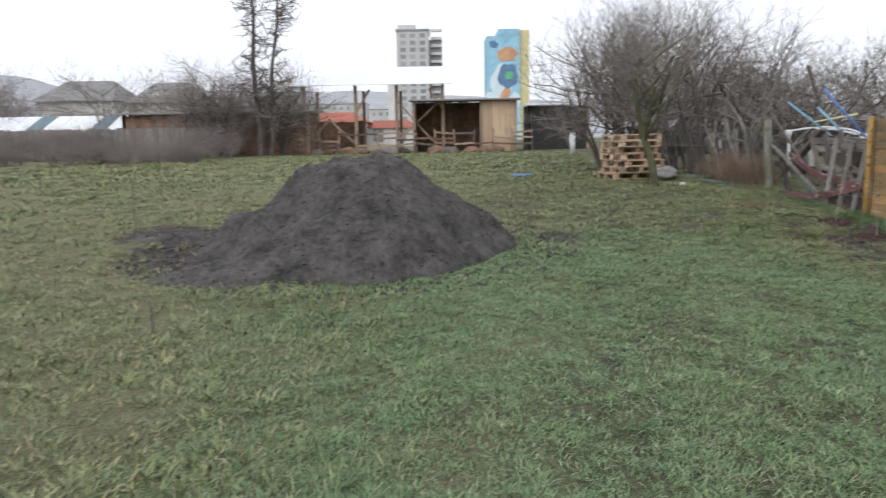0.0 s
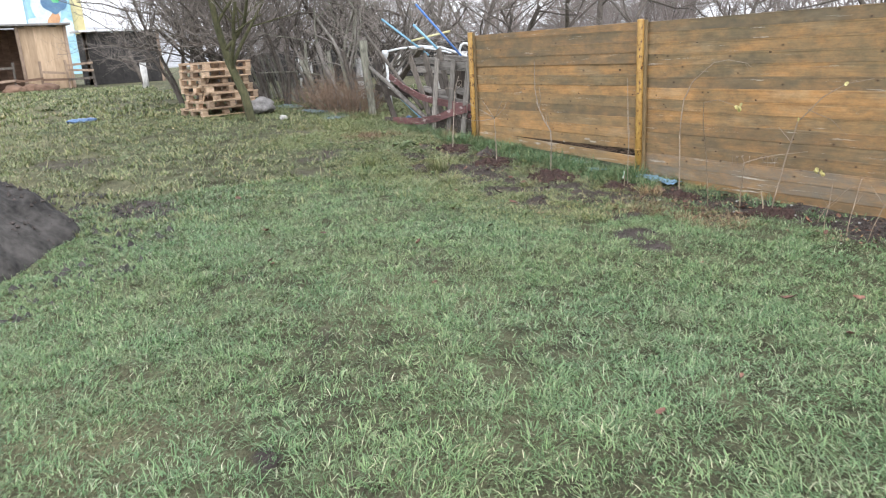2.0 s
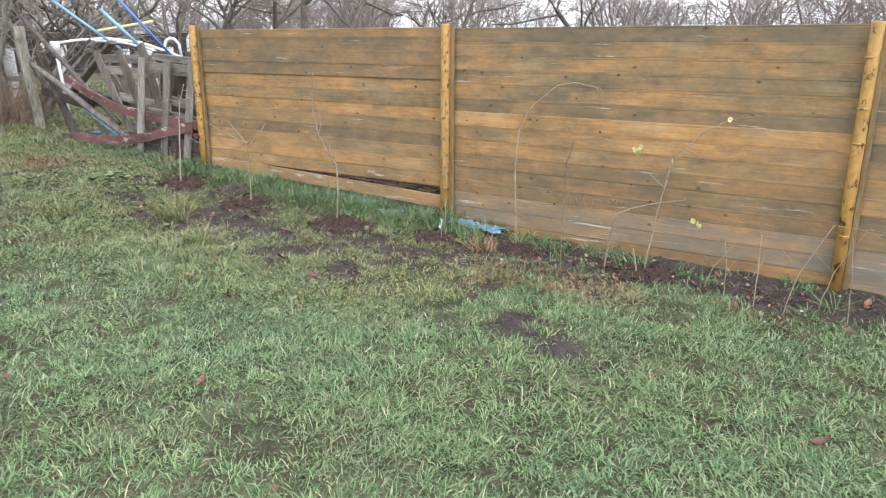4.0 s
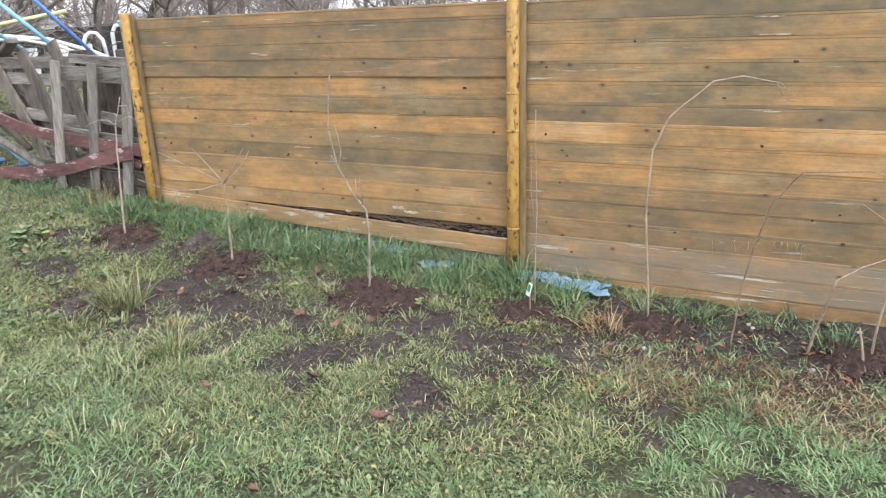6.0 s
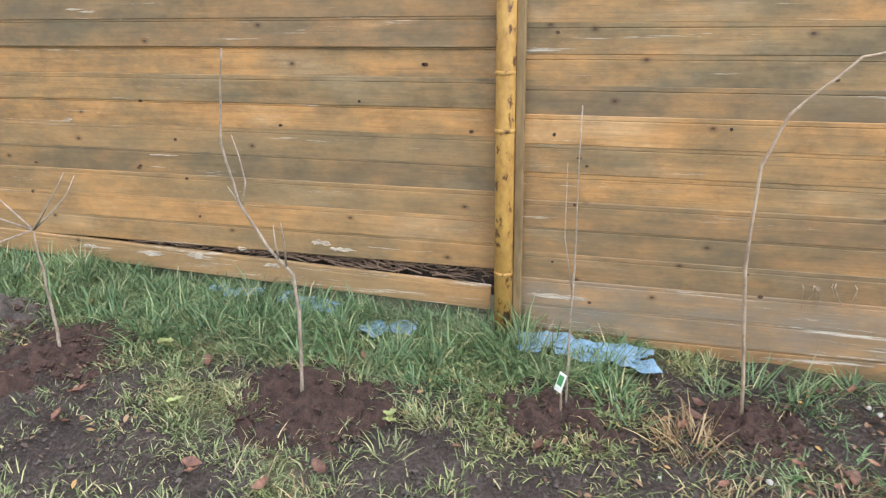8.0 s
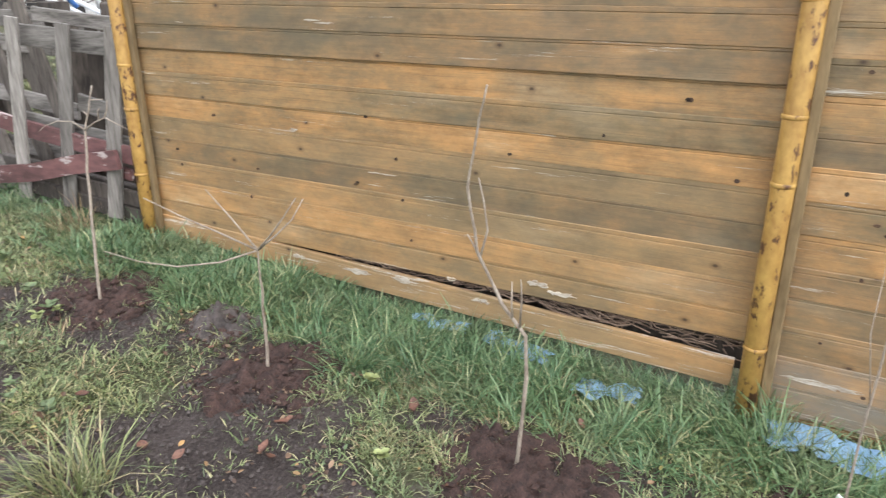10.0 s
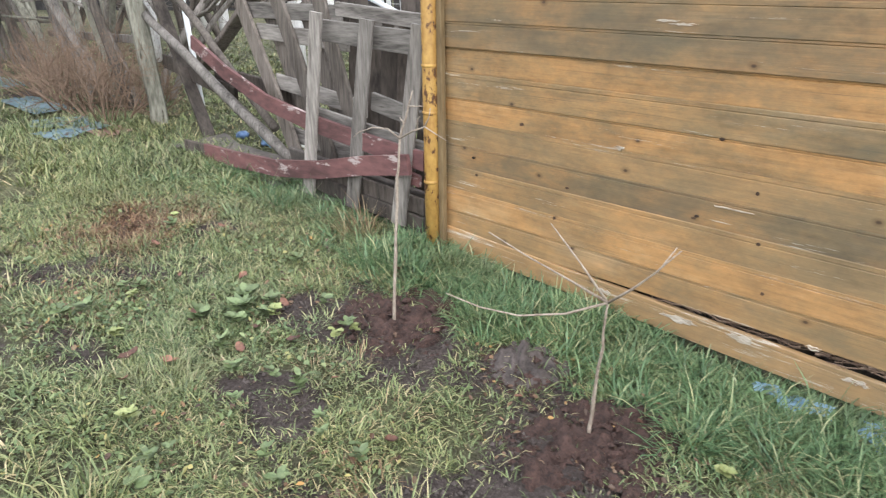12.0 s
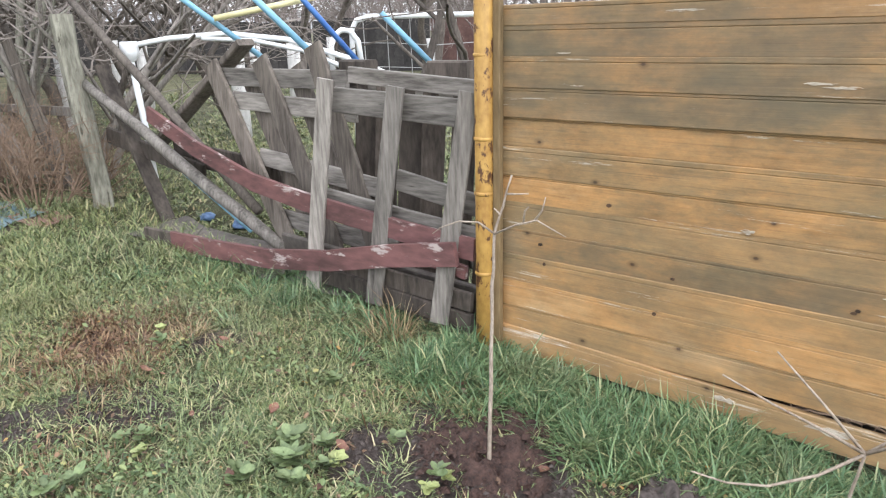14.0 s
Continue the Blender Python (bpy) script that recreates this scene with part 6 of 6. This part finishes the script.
part("blue_tube", Shape().tube([(7.62, 12.18, 0.84), (7.92, 12.05, 0.93)], 0.026, 10), DEEPBLUE, swing, smooth=True)
tube_thing("loose_tube", [(6.56, 13.45, 0.90), (6.56, 13.1, 0.72), (6.56, 12.75, 0.56), (6.56, 12.5, 0.44)], 0.014, BLUEPIPE, "light blue tube propped under the leaning pole", "tube")
for k, (x, y, s) in enumerate(((6.75, 12.85, 0.06), (6.9, 12.6, 0.05), (6.7, 13.15, 0.05))):
    lump("plastic_litter", (x, y, gz(x, y) + 0.03), s, BLUEJUNK if k != 1 else TAGWHITE, "small crumpled piece of plastic litter in the grass", "litter", k + 40, 0.6, "litter behind the fence")
for k, (x, y, h, rad) in enumerate(((8.2, 12.55, 1.9, 0.05), (8.55, 12.1, 2.1, 0.045))):
    bare_tree((x, y, gz(x, y)), h * 1.6, 150 + k, "slender bare young tree behind the fence", rad, 1, forks=(0, 3, 3, 3, 4), spread=0.1)

# thin young trees set out on the open lawn
for k, (x, y, h) in enumerate(((-7.9, 14.6, 1.1), (-7.1, 15.4, 0.9), (-5.7, 14.6, 1.0), (-4.35, 10.1, 1.2), (-2.3, 5.5, 0.32), (-9.5, 17.0, 1.2))):
    z = gz(x, y)
    sapling("sapling", [(x, y, z), (x + 0.01, y, z + h * 0.5), (x - 0.01, y + 0.01, z + h)], [[(x, y, z + h * 0.55), (x + 0.12 * h, y, z + h * 0.8)], [(x, y, z + h * 0.65), (x - 0.1 * h, y + 0.03, z + h * 0.9)]],
            "thin dark young tree set in the open lawn", 0.009, BARK, "sapling", "young trees on the lawn")


# ---- grass ----
def blades(name, count, x0, x1, y0, y1, height, width, material, label, seed, per=14, clump=0.05, lean=0.6, dense=None, keep_clear=None):
    """Tufts of bent three-piece blades, thinned where the soil is bare."""
    g = np.random.default_rng(seed)
    n = count // per
    cx, cy = g.uniform(x0, x1, n * 3), g.uniform(y0, y1, n * 3)
    p = 1 - np.clip(soil_mask(cx, cy) * 1.2 - 0.05, 0, 0.95)
    p = p * (0.62 + 0.38 * np.clip((fbm(cx * 2.6, cy * 2.6, 4, seed) - 0.34) * 4, 0, 1))
    if dense is not None:
        p = p * dense(cx, cy)
    ok = g.random(n * 3) < p
    cx, cy = cx[ok][:n], cy[ok][:n]
    n = len(cx)
    big = (0.60 + 0.8 * fbm(cx * 2.4, cy * 2.4, 4, seed + 40)) * g.uniform(0.7, 1.3, n)
    bx, by = np.repeat(cx, per), np.repeat(cy, per)
    scale = np.repeat(big, per)
    m = n * per
    a = g.uniform(0, 2 * np.pi, m)
    d = clump * np.sqrt(g.random(m))
    x, y = bx + d * np.cos(a), by + d * np.sin(a)
    z = relief_z(x, y) - 0.004
    h = height * scale * g.uniform(0.55, 1.25, m)
    w = width * g.uniform(0.6, 1.3, m)
    out = a + g.normal(0, 0.7, m)
    comb = np.repeat(4 * np.pi * fbm(cx * 1.6, cy * 1.6, 3, seed + 55) + g.normal(0, 1.3, n), per)
    fx, fy = np.cos(out) + 0.65 * np.cos(comb), np.sin(out) + 0.65 * np.sin(comb)
    ln = np.hypot(fx, fy) + 1e-6
    fx, fy = fx / ln, fy / ln
    low = np.clip(g.normal(lean * 0.82, 0.30, m), 0.05, 1.42)
    high = np.minimum(low + np.abs(g.normal(0.45, 0.35, m)), 2.1)
    face = np.arctan2(fy, fx) + g.normal(np.pi / 2, 0.45, m)
    sx, sy = np.cos(face) * w / 2, np.sin(face) * w / 2
    h1, h2 = h * 0.52, h
    r1, r2 = h1 * np.sin(low), h1 * np.sin(low) + (h2 - h1) * np.sin(high)
    z1 = h1 * np.cos(low) + 0.004
    z2 = z1 + (h2 - h1) * np.cos(high)
    v = np.empty((m, 5, 3), dtype=np.float32)
    v[:, 0], v[:, 1] = np.stack([x - sx, y - sy, z], 1), np.stack([x + sx, y + sy, z], 1)
    v[:, 2] = np.stack([x - sx * 0.85 + fx * r1, y - sy * 0.85 + fy * r1, z + z1], 1)
    v[:, 3] = np.stack([x + sx * 0.85 + fx * r1, y + sy * 0.85 + fy * r1, z + z1], 1)
    v[:, 4] = np.stack([x + fx * r2, y + fy * r2, z + np.maximum(z2, 0.006)], 1)
    base = (np.arange(m) * 5)[:, None]
    tris = np.concatenate([base + [0, 1, 3], base + [0, 3, 2], base + [2, 3, 4]], 1).reshape(-1, 3)
    ob = new(name, raw_mesh(name, v.reshape(-1, 3), tris, material, False))
    return tagged(ob, label, "grass", kind="stuff")


def over_weave(cx, cy):
    """1 where the woven plastic lies and keeps the grass down."""
    hit = np.zeros_like(cx)
    for x0, x1, y0, y1, s in ((6.06, 6.33, 6.84, 7.43, 0.95), (6.08, 6.27, 7.83, 8.11, 0.85), (6.17, 6.35, 8.2, 8.9, 0.5)):
        hit = np.maximum(hit, ((cx > x0) & (cx < x1) & (cy > y0) & (cy < y1)) * s)
    return hit


def near_fence(cx, cy):
    trodden = 1 - 0.88 * over_weave(cx, cy)
    return np.clip((cx - 5.75) / 0.35, 0.05, 1) * np.where((cy < 6.9) | (cy > 10.75), 0.10, 1) * trodden


def zone(cx, cy):
    """1 in the patchy strip beside the plantings, fading out over half a metre."""
    edge = np.minimum(np.minimum(cx - 4.3, cy - 6.7), 12.6 - cy) + 1.2 * (fbm(cx * 1.5, cy * 1.5, 3, 63) - 0.5)
    return np.clip(edge / 0.7 + 0.5, 0, 1)


def near_zone(cx, cy):
    return zone(cx, cy) * (1 - 0.9 * over_weave(cx, cy))


def off_heap(cx, cy):
    return np.where(np.hypot((cx + 1.0) / 1.82, (cy - 9.1) / 1.80) < 1, 0, 1.0)


def outside_near(cx, cy):
    return off_heap(cx, cy) * (1 - zone(cx, cy)) * np.clip((cx + 2.2 + 1.6 * (fbm(cx * 0.9, cy * 0.9, 3, 67) - 0.5)) / 1.4, 0, 1)


def far_only(cx, cy):
    return off_heap(cx, cy) * np.clip(np.maximum(-0.4 - cx, cy - 8.6) + 0.8 * (fbm(cx, cy, 2, 61) - 0.5) + 0.3, 0, 1) * (1 - zone(cx, cy))


blades("grass", 120000, 3.7, 6.36, 6.0, 13.4, 0.054, 0.0044, LAWN_MIX, "short patchy yellow-green grass with straw among it", 1, 10, 0.04, 1.36, near_zone)
blades("long_grass", 40000, 5.7, 6.36, 4.2, 12.6, 0.145, 0.0056, LONG_GRASS, "long drooping blue-green grass along the fence foot", 2, 30, 0.045, 1.30, near_fence)
blades("long_grass", 8000, 3.8, 6.2, 6.4, 12.6, 0.09, 0.0046, LAWN_MIX, "taller yellow-green grass tufts in the lawn", 6, 36, 0.06, 1.1, lambda cx, cy: np.clip((fbm(cx * 1.7, cy * 1.7, 3, 77) - 0.45) * 5, 0.03, 1))
blades("grass", 310000, -2.6, 6.3, 1.7, 9.9, 0.060, 0.0042, GRASS, "short trodden green grass with straw among it", 3, 10, 0.042, 1.40, outside_near)
blades("grass", 125000, -7.5, 6.3, 2.0, 18.0, 0.085, 0.0085, LAWN_MIX, "short yellow-green grass on the open lawn", 4, 14, 0.09, 1.15, far_only)
blades("grass", 45000, -16.0, 6.3, 17.5, 37.0, 0.10, 0.03, LAWN_MIX, "yellow-green grass of the far lawn", 7, 14, 0.2, 0.8)
blades("grass", 34000, 6.5, 10.5, 10.8, 16.5, 0.06, 0.008, LAWN_MIX, "yellow-green grass of the neighbouring garden", 15, 12, 0.06, 1.35)
blades("grass", 36000, 6.5, 15.0, 10.6, 21.0, 0.07, 0.013, LAWN_MIX, "yellow-green grass of the neighbouring garden", 5, 14, 0.1, 1.25)
blades("long_grass", 9000, 5.2, 6.45, 12.5, 14.6, 0.10, 0.0055, LAWN_MIX, "rough grass at the foot of the old fence", 12, 14, 0.06, 1.2)

blades("grass", 45000, -5.5, -0.5, 1.8, 7.6, 0.060, 0.0046, LAWN_MIX, "short yellow-green grass on the open lawn", 11, 10, 0.042, 1.36)
blades("grass", 22000, -18.0, -6.8, 6.0, 18.5, 0.10, 0.02, LAWN_MIX, "short yellow-green grass on the open lawn", 8, 14, 0.14, 0.85)

blades("dead_grass", 9000, 4.6, 6.1, 5.6, 12.0, 0.09, 0.0036, STRAW, "dead brown and straw-coloured grass in patches", 9, 20, 0.07, 1.25, lambda cx, cy: np.clip((fbm(cx * 1.9, cy * 1.9, 3, 91) - 0.56) * 8, 0.02, 1))

for cx0, cy0, rad, n, tint in ((5.38, 11.95, 0.38, 4500, BROWNGRASS), (5.15, 11.7, 0.25, 900, BROWNGRASS), (4.85, 11.1, 0.28, 700, BROWNGRASS), (5.42, 6.15, 0.34, 1500, BROWNGRASS), (5.35, 5.75, 0.3, 1200, STRAW), (5.3, 6.55, 0.3, 900, STRAW)):
    blades("dead_grass", n, cx0 - rad, cx0 + rad, cy0 - rad, cy0 + rad, 0.06, 0.0046, tint, "flattened dead brown grass in patches", int(cx0 * 100 + n), 12, 0.05, 1.42,
           lambda cx, cy: 3 * np.clip(1.1 - np.hypot(cx - cx0, cy - cy0) / rad, 0, 1) / np.clip(1.05 - soil_mask(cx, cy), 0.15, 1))


def tuft(x, y, count, height, material, label, seed):
    ob = blades("grass_tuft", count, x - 0.03, x + 0.03, y - 0.03, y + 0.03, height, 0.0048, material, label, seed, 30, 0.09, 0.85, lambda cx, cy: np.full_like(cx, 9.0))
    return ob


for k, (x, y, n, h, m) in enumerate(((4.83, 9.2, 300, 0.20, LAWN_MIX), (4.55, 8.55, 180, 0.16, LAWN_MIX), (5.72, 6.78, 150, 0.14, STRAW), (6.08, 6.35, 90, 0.14, LONG_GRASS), (5.98, 5.75, 90, 0.14, LONG_GRASS), (6.12, 7.38, 150, 0.2, LONG_GRASS),
                                     (6.24, 7.42, 120, 0.2, LONG_GRASS), (4.3, 9.9, 180, 0.16, LAWN_MIX), (5.95, 10.7, 120, 0.18, LONG_GRASS), (6.15, 11.0, 120, 0.2, STRAW), (6.1, 11.6, 90, 0.14, LONG_GRASS))):
    tuft(x, y, n, h, m, "tuft of dead straw-coloured grass" if m is STRAW else "drooping green grass tuft in the lawn", 200 + k)

def small_leaves(name, count, x0, x1, y0, y1, size, material, label, seed, lift, wild=True):
    """Many small folded leaves lying in the grass."""
    g = np.random.default_rng(seed)
    cx, cy = g.uniform(x0, x1, count * 4), g.uniform(y0, y1, count * 4)
    ok = g.random(count * 4) < np.clip((fbm(cx * 2.1, cy * 2.1, 3, seed) - 0.44) * 5, 0.04, 1) * (1 if wild else np.clip(1 - 1.6 * soil_mask(cx, cy), 0, 1))
    cx, cy = cx[ok][:count], cy[ok][:count]
    n = len(cx)
    s = size * g.uniform(0.5, 1.3, n)
    a, tilt, roll = g.uniform(0, 6.283, n), g.normal(0, 0.35, n), g.normal(0, 0.35, n)
    z = relief_z(cx, cy) + lift * g.random(n)
    local = np.array([(0, -1, 0), (0.55, -0.25, 0.18), (0.5, 0.45, 0.2), (0, 1, 0.05), (-0.5, 0.45, 0.2), (-0.55, -0.25, 0.18)])
    p = local[None] * s[:, None, None]
    p[..., 2] += p[..., 1] * tilt[:, None] + p[..., 0] * roll[:, None]
    c, si = np.cos(a)[:, None], np.sin(a)[:, None]
    x, y = p[..., 0] * c - p[..., 1] * si, p[..., 0] * si + p[..., 1] * c
    v = np.stack([x + cx[:, None], y + cy[:, None], p[..., 2] + z[:, None]], -1)
    f = np.array([(0, 1, 2), (0, 2, 3), (0, 3, 4), (0, 4, 5)])
    ob = new(name, raw_mesh(name, v.reshape(-1, 3), (f[None] + (np.arange(n) * 6)[:, None, None]).reshape(-1, 3), material, False))
    return tagged(ob, label, "leaves", kind="stuff")


small_leaves("clover_leaves", 10000, 3.7, 6.0, 6.6, 12.6, 0.0095, LEAFMIX, "small green weed leaves among the grass", 41, 0.04, False)
small_leaves("ground_leaves", 1500, 4.2, 5.7, 9.3, 12.2, 0.012, LEAFMIX, "small round weed leaves spread low in the lawn", 47, 0.045, False)
small_leaves("leaf_litter", 700, 5.4, 6.3, 4.2, 6.9, 0.012, LITTER, "brown bits of leaf litter on soil and grass", 44, 0.02)
small_leaves("leaf_litter", 2200, 4.4, 6.3, 6.6, 12.4, 0.011, LITTER, "brown bits of leaf litter on soil and grass", 43, 0.03)

# crumbs of soil and mulch on the bare ground
g = np.random.default_rng(12)
cx, cy = g.uniform(4.3, 6.35, 40000), g.uniform(4.2, 11.6, 40000)
ok = g.random(40000) < np.clip(soil_mask(cx, cy) - 0.40, 0, 1) * 1.4
cx, cy = cx[ok][:8000], cy[ok][:8000]
crumbs("soil_crumbs", np.stack([cx, cy, relief_z(cx, cy) + 0.003], 1), 0.003, 0.012, BEDSOIL, "loose dark crumbs of soil on the bare beds", 3)
px_, py_, pz_ = [], [], []
for x, y, rad, h, mat in MOUNDS:
    n = 420
    a, d = g.uniform(0, 6.283, n), rad * 1.15 * np.sqrt(g.random(n))
    ax, ay = x + d * np.cos(a), y + d * np.sin(a)
    px_.append(ax), py_.append(ay), pz_.append(relief_z(ax, ay) + h * 0.75 * np.clip(1.05 - d / rad, 0, 1))
px_, py_, pz_ = np.concatenate(px_), np.concatenate(py_), np.concatenate(pz_)
crumbs("mulch_chips", np.stack([px_, py_, pz_ + 0.002], 1), 0.004, 0.024, MULCH, "loose red-brown mulch chips on the planting mounds", 4, 0.6)
